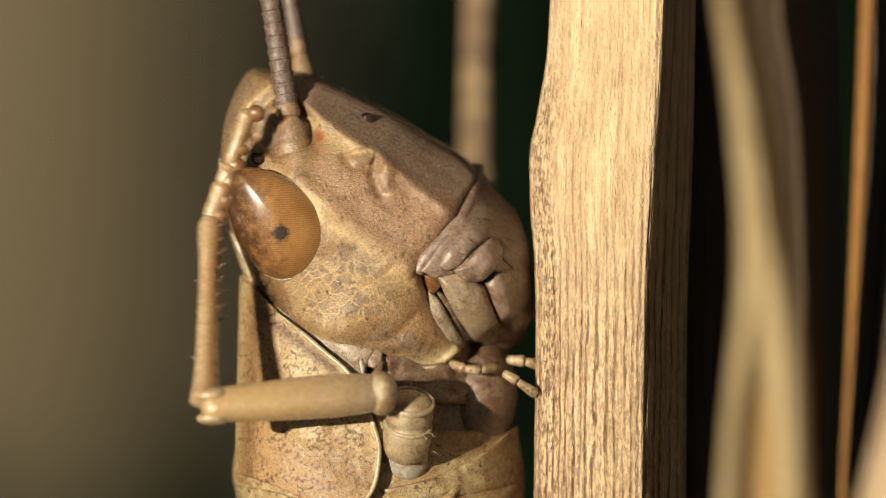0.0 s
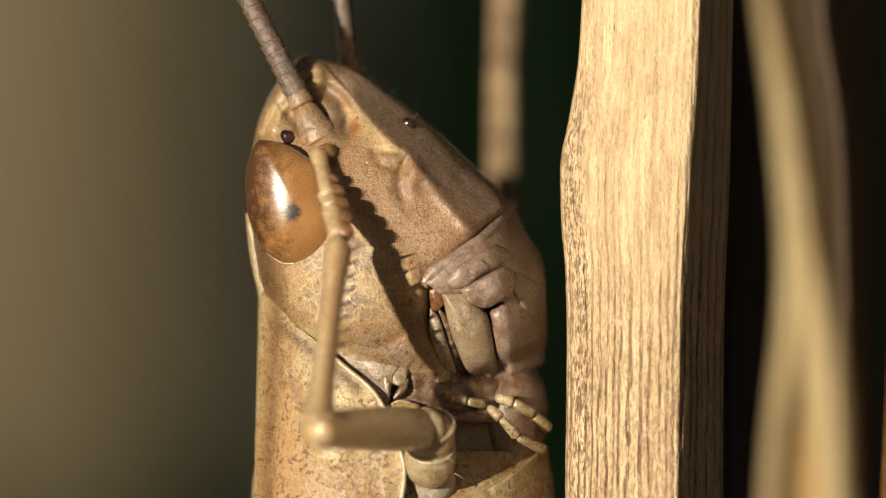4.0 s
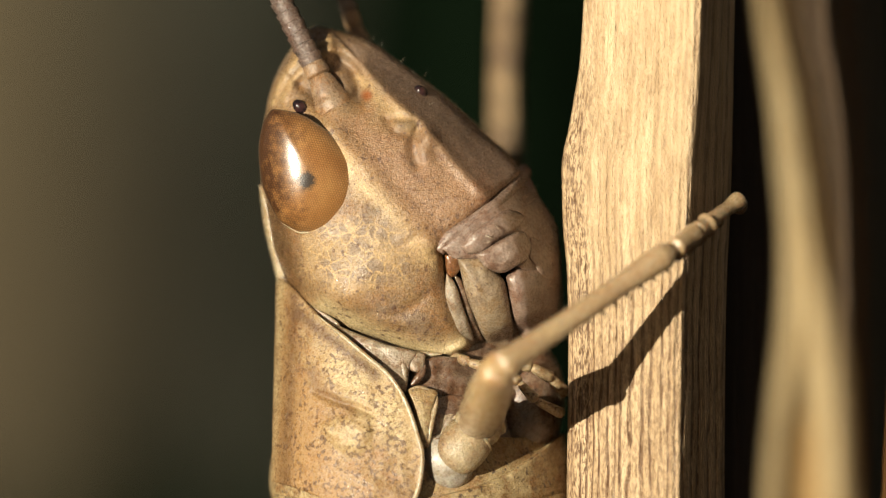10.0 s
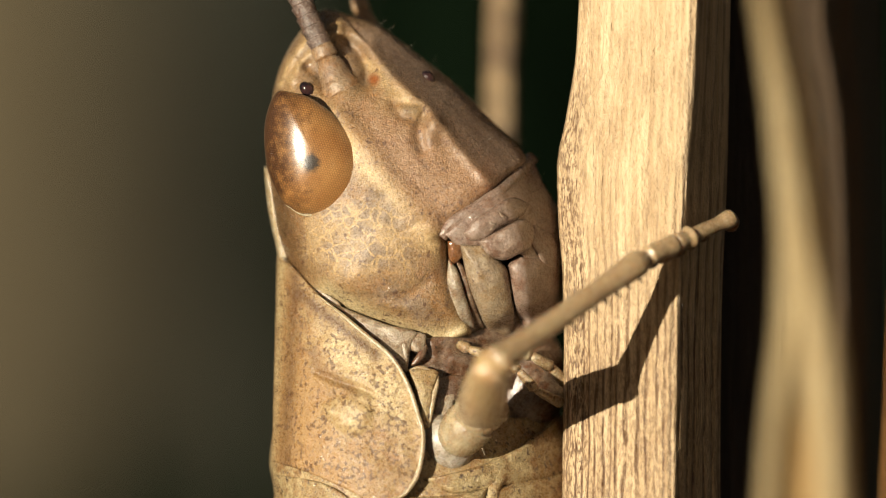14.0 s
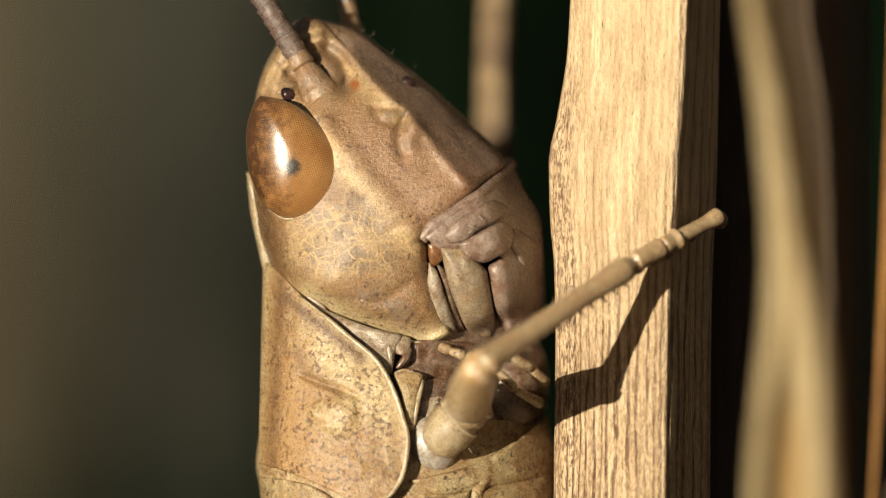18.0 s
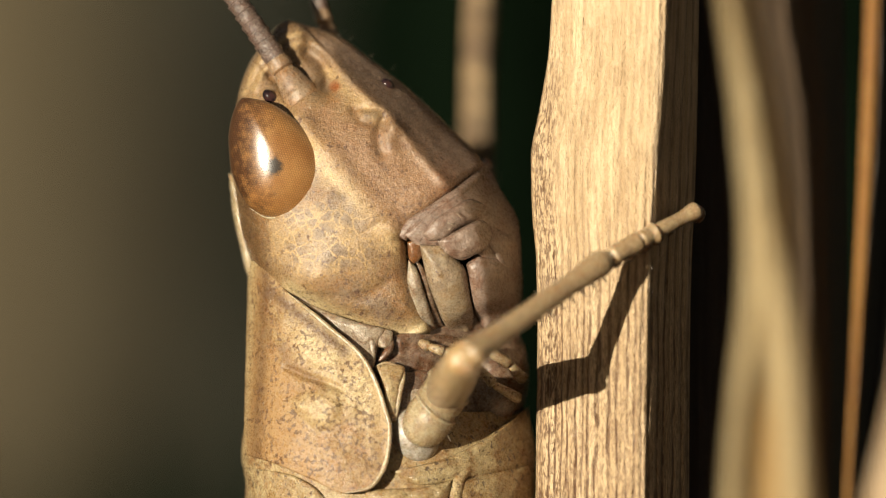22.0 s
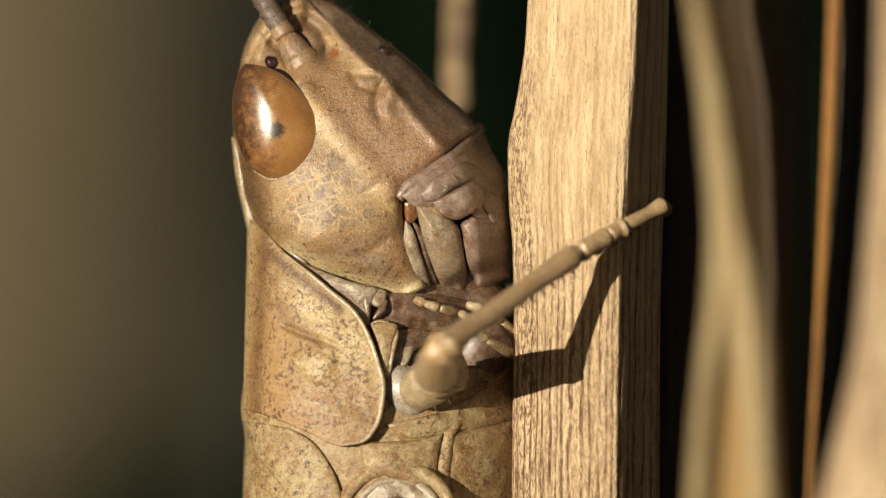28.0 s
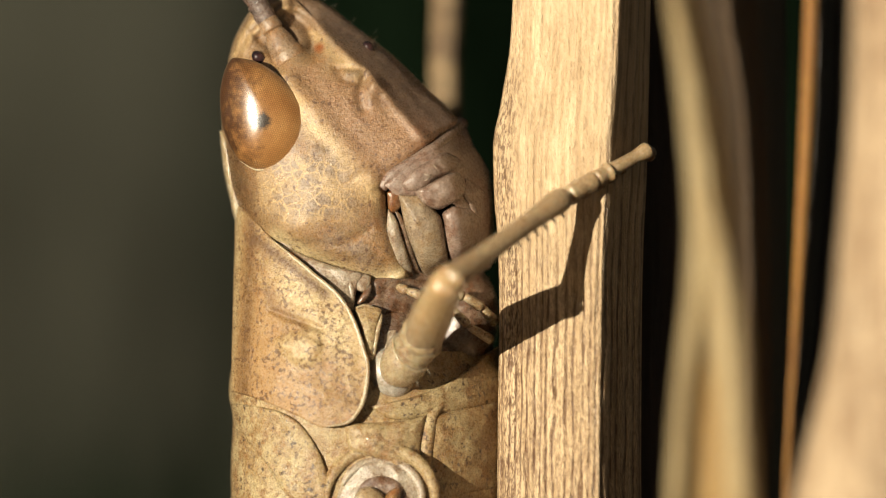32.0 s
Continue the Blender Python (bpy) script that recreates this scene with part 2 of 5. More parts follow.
JOINT_SKIN = cuticle("rusty_joint_skin", (0.24, 0.10, 0.035), (0.13, 0.05, 0.02), (0.05, 0.02, 0.01), 0.6, 0.2, 0.2, (0.30, 0.11, 0.03), 0.4, 1.0)
LEG = cuticle("leg_cuticle", (0.60, 0.42, 0.225), (0.45, 0.265, 0.12), (0.17, 0.09, 0.05), 0.64, 0.27, 0.25, (0.45, 0.245, 0.10), 0.6, 0.9)
PAD = cuticle("orange_pad", (0.36, 0.19, 0.085), (0.27, 0.125, 0.045), (0.06, 0.02, 0.01), 0.6, 0.2, 0.3, (0.26, 0.09, 0.02), 0.5, 1.0)
THIGH = cuticle("thigh_cuticle", (0.45, 0.345, 0.25), (0.34, 0.25, 0.175), (0.14, 0.08, 0.055), 0.60, 0.27, 0.25, (0.40, 0.245, 0.14), 0.6, 0.9)
nt, b = LEG.node_tree, LEG.node_tree.nodes["Principled BSDF"]
sep = nt.nodes.new("ShaderNodeSeparateXYZ")
nt.links.new(coords(nt), sep.inputs[0])
inner = nt.nodes.new("ShaderNodeMapRange")
inner.inputs["From Min"].default_value, inner.inputs["From Max"].default_value = 0.06, -0.14
nt.links.new(sep.outputs[0], inner.inputs["Value"])
col = mix(nt, 0.4, b.inputs["Base Color"].links[0].from_socket, (0.43, 0.325, 0.21))
nt.links.new(mix(nt, mix(nt, 1.0, inner.outputs["Result"], grey(0.8), "MULTIPLY"), col, (0.33, 0.16, 0.05)), b.inputs["Base Color"])
nt, b = THIGH.node_tree, THIGH.node_tree.nodes["Principled BSDF"]
sep = nt.nodes.new("ShaderNodeSeparateXYZ")
nt.links.new(coords(nt), sep.inputs[0])
knee = nt.nodes.new("ShaderNodeMapRange")
knee.inputs["From Min"].default_value, knee.inputs["From Max"].default_value = 0.0, 1.9
nt.links.new(sep.outputs[2], knee.inputs["Value"])
knee.inputs["To Max"].default_value = 0.8
nt.links.new(mix(nt, knee.outputs["Result"], b.inputs["Base Color"].links[0].from_socket, (0.49, 0.315, 0.14)), b.inputs["Base Color"])
AMBER = cuticle("amber_cuticle", (0.37, 0.22, 0.10), (0.26, 0.13, 0.05), (0.10, 0.04, 0.02), 0.64, 0.30, 0.3, (0.34, 0.13, 0.04), 0.6)
PINK = cuticle("pinkish_cuticle", (0.44, 0.30, 0.19), (0.28, 0.165, 0.095), (0.12, 0.06, 0.04), 0.62, rust=(0.40, 0.20, 0.075))
HORN = cuticle("antenna_cuticle", (0.23, 0.16, 0.135), (0.115, 0.072, 0.058), (0.05, 0.035, 0.03), 0.58, 0.42, rust=(0.17, 0.09, 0.065))
SPINE = cuticle("dark_spine", (0.12, 0.07, 0.04), (0.08, 0.045, 0.025), (0.03, 0.02, 0.01), 0.7, 0.3, rust=(0.10, 0.05, 0.02))
HAIR = cuticle("pale_hair", (0.6, 0.5, 0.38), (0.5, 0.4, 0.3), (0.4, 0.3, 0.2), 0.8, 0.3, rust=(0.5, 0.4, 0.3))
STRAW = dry_stem("sunlit_straw", (0.71, 0.515, 0.31), (0.50, 0.335, 0.18), (0.10, 0.040, 0.014), 0.36, 1.0, 0.85, True)
# near-black brown that has the shade between the stems mixed into it
SHADE_BROWN = dry_stem("shade_brown", (0.040, 0.020, 0.010), (0.022, 0.011, 0.006), (0.02, 0.01, 0.006), 0.5)
STALK = dry_stem("pale_stalk", (0.42, 0.29, 0.15), (0.21, 0.125, 0.058), (0.06, 0.03, 0.016), 0.55, 0.7, bands=0.6)
BLADE = dry_stem("cream_blade", (0.53, 0.41, 0.225), (0.40, 0.285, 0.135), (0.26, 0.175, 0.08), 0.5, 0.7)
GOLD = dry_stem("gold_sheath", (0.48, 0.31, 0.11), (0.36, 0.21, 0.065), (0.2, 0.11, 0.04), 0.5)
RUSSET = dry_stem("russet_stem", (0.42, 0.205, 0.045), (0.30, 0.12, 0.024), (0.22, 0.09, 0.02), 0.45)
TAN = dry_stem("tan_straw", (0.66, 0.50, 0.325), (0.45, 0.30, 0.17), (0.13, 0.065, 0.03), 0.5, 0.45)
# shade right of the cream blades, given as a dark brown colour
BROWN_SHADE = dry_stem("shade_blade", (0.11, 0.066, 0.03), (0.07, 0.04, 0.018), (0.08, 0.045, 0.02), 0.6)


ORANGE = (0.47, 0, 3.32)          # a rusty dot beside the antenna, about the neck


def head_material():
    """The head's skin, with its zones of colour: grey-mauve forehead (its shade included), yellow netted cheek, pale
    lower rim, dark rear.
    """
    mat = cuticle("head_cuticle", (0.57, 0.39, 0.20), (0.50, 0.32, 0.155), (0.12, 0.065, 0.04), 0.66, 0.42, rust=(0.50, 0.28, 0.12), relief=1.05, coat=0.45)
    nt, b = mat.node_tree, mat.node_tree.nodes["Principled BSDF"]
    base = b.inputs["Base Color"].links[0].from_socket
    v = coords(nt)
    zone = nt.nodes.new("ShaderNodeVertexColor")
    zone.layer_name = "zone"
    sep = nt.nodes.new("ShaderNodeSeparateColor")
    nt.links.new(zone.outputs["Color"], sep.inputs[0])
    grain = ramp(nt, noise_at(nt, v, 16, 4, 0.7), [(0.3, grey(0.55)), (0.7, grey(1))])
    zone2 = nt.nodes.new("ShaderNodeVertexColor")
    zone2.layer_name = "tint"
    tint = nt.nodes.new("ShaderNodeSeparateColor")
    nt.links.new(zone2.outputs["Color"], tint.inputs[0])
    patch = ramp(nt, noise_at(nt, v, 2.1, 4, 0.6), [(0.48, grey(0)), (0.62, grey(0.5))])
    col = mix(nt, patch, base, (0.46, 0.265, 0.11))
    col = mix(nt, mix(nt, 1.0, tint.outputs[0], grain, "MULTIPLY"), col, (0.50, 0.315, 0.20))
    # forehead: its own mauve, plus the grey of its shaded, sky-lit side
    col = mix(nt, mix(nt, 1.0, sep.outputs[0], grain, "MULTIPLY"), col, (0.375, 0.30, 0.27))
    freckle = ramp(nt, noise_at(nt, v, 8, 3, 0.5), [(0.56, grey(0)), (0.64, grey(0.7))])
    col = mix(nt, mix(nt, 1.0, tint.outputs[0], freckle, "MULTIPLY"), col, (0.22, 0.11, 0.06))
    col = mix(nt, mix(nt, 1.0, tint.outputs[1], ramp(nt, noise_at(nt, v, 7, 4, 0.7), [(0.34, grey(0.4)), (0.52, grey(1))]), "MULTIPLY"), col, (0.86, 0.66, 0.37))
    col = mix(nt, mix(nt, 1.0, tint.outputs[2], ramp(nt, noise_at(nt, v, 3.4, 3, 0.6), [(0.42, grey(0.1)), (0.58, grey(1))]), "MULTIPLY"), col, (0.345, 0.275, 0.215))
    rusty = mix(nt, 1.0, zone2.outputs["Alpha"], ramp(nt, noise_at(nt, v, 4.5, 3, 0.6), [(0.36, grey(0)), (0.60, grey(1))]), "MULTIPLY")
    col = mix(nt, rusty, col, (0.30, 0.115, 0.04))
    # netted cheek
    vo = nt.nodes.new("ShaderNodeTexVoronoi")
    vo.feature = "DISTANCE_TO_EDGE"
    vo.inputs["Scale"].default_value = 4.8
    nz = nt.nodes.new("ShaderNodeTexNoise")
    nz.inputs["Scale"].default_value = 5
    nt.links.new(v, nz.inputs["Vector"])
    wob = nt.nodes.new("ShaderNodeVectorMath")
    wob.operation = "MULTIPLY_ADD"
    wob.inputs[1].default_value = (0.16, 0.16, 0.16)
    nt.links.new(nz.outputs["Color"], wob.inputs[0])
    nt.links.new(v, wob.inputs[2])
    nt.links.new(wob.outputs[0], vo.inputs["Vector"])
    line = ramp(nt, vo.outputs["Distance"], [(0.02, grey(0)), (0.09, grey(1))])
    some = ramp(nt, noise_at(nt, v, 2.6, 2), [(0.38, grey(0.45)), (0.54, grey(1))])
    cells = mix(nt, mix(nt, 1.0, line, some, "MULTIPLY"), (0.76, 0.56, 0.29), (0.36, 0.265, 0.175))
    col = mix(nt, sep.outputs[1], col, cells)
    alpha = zone.outputs["Alpha"]
    broken = ramp(nt, noise_at(nt, v, 9, 4, 0.65), [(0.36, grey(0.75)), (0.56, grey(1))])
    col = mix(nt, mix(nt, 1.0, sep.outputs[2], broken, "MULTIPLY"), col, (0.84, 0.74, 0.46))
    dark = ramp(nt, noise_at(nt, v, 5, 4, 0.7), [(0.3, grey(0.45)), (0.65, grey(1))])
    inv = nt.nodes.new("ShaderNodeMath")
    inv.operation = "SUBTRACT"
    inv.inputs[0].default_value = 1.0
    nt.links.new(alpha, inv.inputs[1])
    col = mix(nt, mix(nt, 1.0, inv.outputs[0], dark, "MULTIPLY"), col, (0.12, 0.065, 0.025))
    col = mix(nt, 0.12, col, ramp(nt, noise_at(nt, v, 15, 4, 0.72), [(0.36, grey(0.15)), (0.58, grey(1.2))]), "MULTIPLY")
    col = mix(nt, 0.42, col, ramp(nt, noise_at(nt, v, 38, 3, 0.65), [(0.38, grey(0.35)), (0.60, grey(1.3))]), "MULTIPLY")
    sp = ramp(nt, noise_at(nt, v, 13, 2, 0.5), [(0.60, grey(0)), (0.66, grey(0.85))])
    area = ramp(nt, noise_at(nt, v, 1.6, 3), [(0.42, grey(0.15)), (0.58, grey(1))])
    col = mix(nt, mix(nt, 1.0, sp, area, "MULTIPLY"), col, (0.14, 0.07, 0.045))
    orange = nt.nodes.new("ShaderNodeVectorMath")
    orange.operation = "DISTANCE"
    orange.inputs[1].default_value = ORANGE
    flat = nt.nodes.new("ShaderNodeVectorMath")
    flat.operation = "MULTIPLY"
    flat.inputs[1].default_value = (1, 0, 1)
    nt.links.new(v, flat.inputs[0])
    nt.links.new(flat.outputs[0], orange.inputs[0])
    col = mix(nt, ramp(nt, orange.outputs["Value"], [(0.04, grey(0.9)), (0.12, grey(0))]), col, (0.38, 0.12, 0.025))
    col = mix(nt, 1.0, col, (0.685, 0.605, 0.525), "MULTIPLY")
    nt.links.new(col, b.inputs["Base Color"])
    return mat


HEAD = head_material()


FACET = 2 * math.pi / 0.033


def eye_material():
    mat, nt, b = nodes("compound_eye")
    v = coords(nt)
    sep = nt.nodes.new("ShaderNodeSeparateXYZ")
    nt.links.new(v, sep.inputs[0])
    col = mix(nt, ramp(nt, noise_at(nt, v, 2.6, 4), [(0.35, grey(0)), (0.65, grey(1))]), (0.44, 0.215, 0.07), (0.33, 0.14, 0.038))
    # darker mottled rear margin
    rim = nt.nodes.new("ShaderNodeMath")
    rim.operation = "MULTIPLY_ADD"
    rim.inputs[1].default_value, rim.inputs[2].default_value = -1.0, -0.42
    nt.links.new(sep.outputs[0], rim.inputs[0])
    add = nt.nodes.new("ShaderNodeMath")
    add.operation = "MULTIPLY_ADD"
    add.inputs[1].default_value = 1.7
    nt.links.new(noise_at(nt, v, 7, 6, 0.8), add.inputs[0])
    nt.links.new(rim.outputs[0], add.inputs[2])
    col = mix(nt, ramp(nt, add.outputs[0], [(0.40, grey(0)), (1.25, grey(1))]), col, (0.075, 0.028, 0.009))
    # the dark spot
    dist = nt.nodes.new("ShaderNodeVectorMath")
    dist.operation = "DISTANCE"
    dist.inputs[1].default_value = (0.06, 0, -0.03)
    wv = nt.nodes.new("ShaderNodeVectorMath")
    wv.operation = "MULTIPLY_ADD"
    nzz = nt.nodes.new("ShaderNodeTexNoise")
    nzz.inputs["Scale"].default_value = 25
    nt.links.new(v, nzz.inputs["Vector"])
    wv.inputs[1].default_value = (0.12, 0.12, 0.12)
    nt.links.new(nzz.outputs["Color"], wv.inputs[0])
    nt.links.new(v, wv.inputs[2])
    fl = nt.nodes.new("ShaderNodeVectorMath")
    fl.operation = "MULTIPLY"
    fl.inputs[1].default_value = (1, 0, 1)
    nt.links.new(wv.outputs[0], fl.inputs[0])
    nt.links.new(fl.outputs[0], dist.inputs[0])
    col = mix(nt, ramp(nt, dist.outputs["Value"], [(0.09, grey(0.95)), (0.16, grey(0))]), col, (0.022, 0.018, 0.016))
    # rows of six-sided facets
    waves = None
    for k in range(3):
        g = radians(60 * k + 21)
        d = nt.nodes.new("ShaderNodeVectorMath")
        d.operation = "DOT_PRODUCT"
        d.inputs[1].default_value = (math.cos(g) * FACET, 0, math.sin(g) * FACET)
        nt.links.new(v, d.inputs[0])
        c = nt.nodes.new("ShaderNodeMath")
        c.operation = "COSINE"
        nt.links.new(d.outputs["Value"], c.inputs[0])
        if waves:
            t = nt.nodes.new("ShaderNodeMath")
            nt.links.new(waves, t.inputs[0])
            nt.links.new(c.outputs[0], t.inputs[1])
            waves = t.outputs[0]
        else:
            waves = c.outputs[0]
    facet = ramp(nt, waves, [(0.0, grey(0)), (1.0, grey(1))])
    col = mix(nt, 0.38, col, ramp(nt, facet, [(0.0, grey(0.15)), (0.6, grey(1.1))]), "MULTIPLY")
    nt.links.new(col, b.inputs["Base Color"])
    b.inputs["Roughness"].default_value = 0.35
    b.inputs["Specular IOR Level"].default_value = 0.2
    b.inputs["Coat Weight"].default_value, b.inputs["Coat Roughness"].default_value = 1.0, 0.27
    b.inputs["Coat IOR"].default_value = 1.8
    bump(nt, b, [(facet, 0.0048)], 1.0)
    return mat


EYE = eye_material()
mat, nt, b = nodes("ocellus_lens")
nt.links.new(ramp(nt, noise_at(nt, coords(nt), 8), [(0.4, (0.012, 0.008, 0.010)), (0.7, (0.05, 0.02, 0.018))]), b.inputs["Base Color"])
b.inputs["Roughness"].default_value = 0.12
OCELLUS = mat


def plain(name, c1, c2, scale, rough=0.8, gloss=0.3):
    mat, nt, b = nodes(name)
    nt.links.new(ramp(nt, noise_at(nt, coords(nt, (1, 1, 1)), scale, 6), [(0.35, c1), (0.65, c2)]), b.inputs["Base Color"])
    b.inputs["Roughness"].default_value = rough
    b.inputs["Specular IOR Level"].default_value = gloss
    return mat


SOIL = plain("dry_soil", (0.035, 0.033, 0.022), (0.05, 0.045, 0.031), 3.0)
MEADOW = plain("dry_meadow", (0.036, 0.035, 0.024), (0.047, 0.045, 0.031), 9.0)
DEAD = plain("dead_leaf", (0.094, 0.073, 0.042), (0.115, 0.089, 0.051), 40.0)
nt, b = DEAD.node_tree, DEAD.node_tree.nodes["Principled BSDF"]
sep = nt.nodes.new("ShaderNodeSeparateXYZ")
nt.links.new(coords(nt, (1, 1, 1)), sep.inputs[0])
# darker towards the leaf's lower half
low_tone = nt.nodes.new("ShaderNodeMapRange")
low_tone.inputs["From Min"].default_value, low_tone.inputs["From Max"].default_value = 0.146, 0.176
low_tone.inputs["To Min"].default_value, low_tone.inputs["To Max"].default_value = 0.80, 1.08
nt.links.new(sep.outputs[2], low_tone.inputs["Value"])
nt.links.new(mix(nt, 1.0, b.inputs["Base Color"].links[0].from_socket, low_tone.outputs["Result"], "MULTIPLY"), b.inputs["Base Color"])
# far darker than a leaf: the colour itself holds the thicket's shade
SHADE_GREEN = plain("shade_green_leaf", (0.002, 0.005, 0.002), (0.004, 0.009, 0.004), 30.0, 0.9, 0.03)

# ---- ground and distance ----
def ground():
    """Flat round the stems, rising to a dry bank behind."""
    verts, n = [], 60
    xs = np.sign(np.linspace(-1, 1, n)) * np.abs(np.linspace(-1, 1, n)) ** 3 * 300
    for yy in xs:
        for xx in xs:
            h = 3.2 / (1 + math.exp(-(yy - 2.6) * 2.2)) + 0.02 * noise.noise((xx, yy, 0))
            verts.append((xx * 1000, yy * 1000, (-0.22 + h) * 1000))
    g = new("ground", mesh("ground", verts, grid_faces(n, n)))
    g.data.materials.append(SOIL)
    tagged(g, "dry brown soil rising to a bank", "ground", kind="structure")


def meadow():
    """Dry grass of the bank, far behind, as one mass of blades."""
    rng = random.Random(3)
    verts, faces = [], []
    for i in range(5200):
        y = rng.uniform(0.75, 2.4)
        x = rng.uniform(-0.9, 0.9)
        z0 = -0.22 + 3.2 / (1 + math.exp(-(y - 2.6) * 2.2))
        h, w = rng.uniform(0.18, 0.5), rng.uniform(0.003, 0.008)
        lean, lx = rng.uniform(-0.1, 0.1), rng.uniform(-0.12, 0.12)
        k = len(verts)
        for f in (0, 0.4, 0.75):
            ww = w * (1 - f * 0.7)
            c = (x + lx * f * f, y + lean * f * f, z0 + h * f)
            verts += [((c[0] - ww) * 1000, c[1] * 1000, c[2] * 1000), ((c[0] + ww) * 1000, c[1] * 1000, c[2] * 1000)]
        verts.append(((x + lx) * 1000, (y + lean) * 1000, (z0 + h) * 1000))
        faces += [(k, k + 1, k + 3, k + 2), (k + 2, k + 3, k + 5, k + 4), (k + 4, k + 5, k + 6)]
    g = new("meadow_grass", mesh("meadow_grass", verts, faces, False))
    g.data.materials.append(MEADOW)
    tagged(g, "blurred olive-brown dry grass on the bank", "grass", kind="stuff")


def thicket():
    """Green leaves close behind the stems, their shade put into a near-black colour."""
    rng = random.Random(5)
    verts, faces = [], []
    for i in range(14000):
        x = rng.uniform(-2.5, 70)
        y = rng.uniform(115, 200)
        z = rng.uniform(-215, 120)
        l, w = rng.uniform(10, 20), rng.uniform(3, 6)
        d = Vector((rng.uniform(-0.1, 0.1), rng.uniform(-0.3, 0.3), rng.uniform(0.6, 1))).normalized()
        e = d.cross(Vector((rng.uniform(-0.4, 0.4), -1, rng.uniform(-0.3, 0.3)))).normalized()
        c = Vector((x, y, z))
        k = len(verts)
        verts += [c, c + d * l * 0.4 + e * w * 0.5, c + d * l, c + d * l * 0.4 - e * w * 0.5, c + d * l * 0.4 + d.cross(e) * 1.2]
        faces += [(k, k + 1, k + 4), (k + 1, k + 2, k + 4), (k + 2, k + 3, k + 4), (k + 3, k, k + 4)]
    # a few low leaves beyond its edge, added to darken the lower left background
    for i in range(48):
        c = Vector((rng.uniform(-27, -2), rng.uniform(125, 190), 0))
        w, d = rng.uniform(2.5, 4.5), Vector((rng.uniform(-0.25, 0.25), 0, 1)).normalized()
        e = Vector((d.z, 0, -d.x))
        c.z = rng.uniform(-9.5, -3.5) - 26
        k = len(verts)
        verts += [c, c + d * 11 + e * w * 0.5, c + d * 26, c + d * 11 - e * w * 0.5, c + d * 11 + Vector((0, -0.8, 0))]
        faces += [(k, k + 1, k + 4), (k + 1, k + 2, k + 4), (k + 2, k + 3, k + 4), (k + 3, k, k + 4)]
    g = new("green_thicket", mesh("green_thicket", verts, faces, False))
    g.data.materials.append(SHADE_GREEN)
    return tagged(g, "near-black green foliage behind the stems, its shade put into the colour", "foliage", kind="stuff")


def dead_leaf():
    """A broad dead leaf hanging far behind, out of focus, on its stalk."""
    verts, n, m = [], 40, 17
    for i in range(n):
        t = i / (n - 1)
        w = 70 * math.sin(math.pi * min(1, 0.03 + 0.97 * t)) ** 0.6
        for j in range(m):
            u = j / (m - 1) * 2 - 1
            verts.append((u * w, 6 * u * u - 2 * abs(u) ** 0.3 + 5 * math.sin(3 * t), 320 * t))
    me = mesh("dead_leaf", verts, grid_faces(n, m))
    ob = new("dead_leaf", me)
    me.materials.append(DEAD)
    s = ob.modifiers.new("thickness", "SOLIDIFY")
    s.thickness = 0.4 * MM
    ob.location = LEAF
    tagged(ob, "broad brown dead leaf out of focus", "leaf")
    part("leaf_stalk", tube("leaf_stalk", [(0, 0, 4), (0, 1, -30), (2, 4, -64)], [1.2, 1.2, 1.5], 10), DEAD, ob)
    return ob


LEAF = Vector((-0.084, 0.36, -0.16))
ground()
meadow()
foliage = thicket()
leaf = dead_leaf()


# ---- stems ----
def stem_mesh(name, rows, profile, ridges=0.0, count=120, twist=0):
    """A stalk lofted through rows (b, left a, right a); profile(u) over 0..1 round the section gives (across 0..1, depth)."""
    bs = [r[0] for r in rows]
    fl, fr = curve(bs, [r[1] for r in rows]), curve(bs, [r[2] for r in rows])
    steps = sorted(set([bs[0], bs[-1]] + [b for b in np.linspace(max(bs[0], -700), min(bs[-1], 1700), 150)]))
    verts = []
    for b in steps:
        l, r = fl(b), fr(b)
        for j in range(count):
            s, y = profile(j / count, b)
            wob = ridges * noise.noise((j * 0.55, b * 0.004, 3.1))
            fine = ridges * 0.5 * noise.noise((j * 0.9, b * 0.02, 8.1))
            rise = straw_ribs(s, b, y) if name == "straw_stem" else 0.0
            verts.append(at(l + (r - l) * s + (wob + fine) * 20 * (1 if s in (0, 1) else 0.2), b, y + wob + fine - rise))
    n = len(steps)
    faces = grid_faces(n, count, True)
    faces.append(tuple(range(count)))
    faces.append(tuple((n - 1) * count + j for j in range(count)))
    return mesh(name, verts, faces)


def rib(s, b):
    """How high a spot of the straw stands on its long ribs: 0 in a furrow, 1 on a crest."""
    return abs(math.sin(math.pi * (19 * s + 0.9 * noise.noise((s * 7, b * 0.0012, 7.7)) + 0.32 * noise.noise((s * 30, b * 0.012, 1.7)))))


def straw_ribs(s, b, y):
    """Rise of the ribs on the front of the straw, deeper low down."""
    low = 1 / (1 + math.exp(-(b - 480) / 90))
    return (0.008 + 0.030 * low) * rib(s, b) ** 0.7 if y < -0.55 else 0.0


def set_zone(me, values):
    """One weight per vertex, for the material."""
    layer = me.color_attributes.new("zone", "FLOAT_COLOR", "POINT")
    layer.data.foreach_set("color", [c for z, e, f in values for c in (z, e, f, 1)])


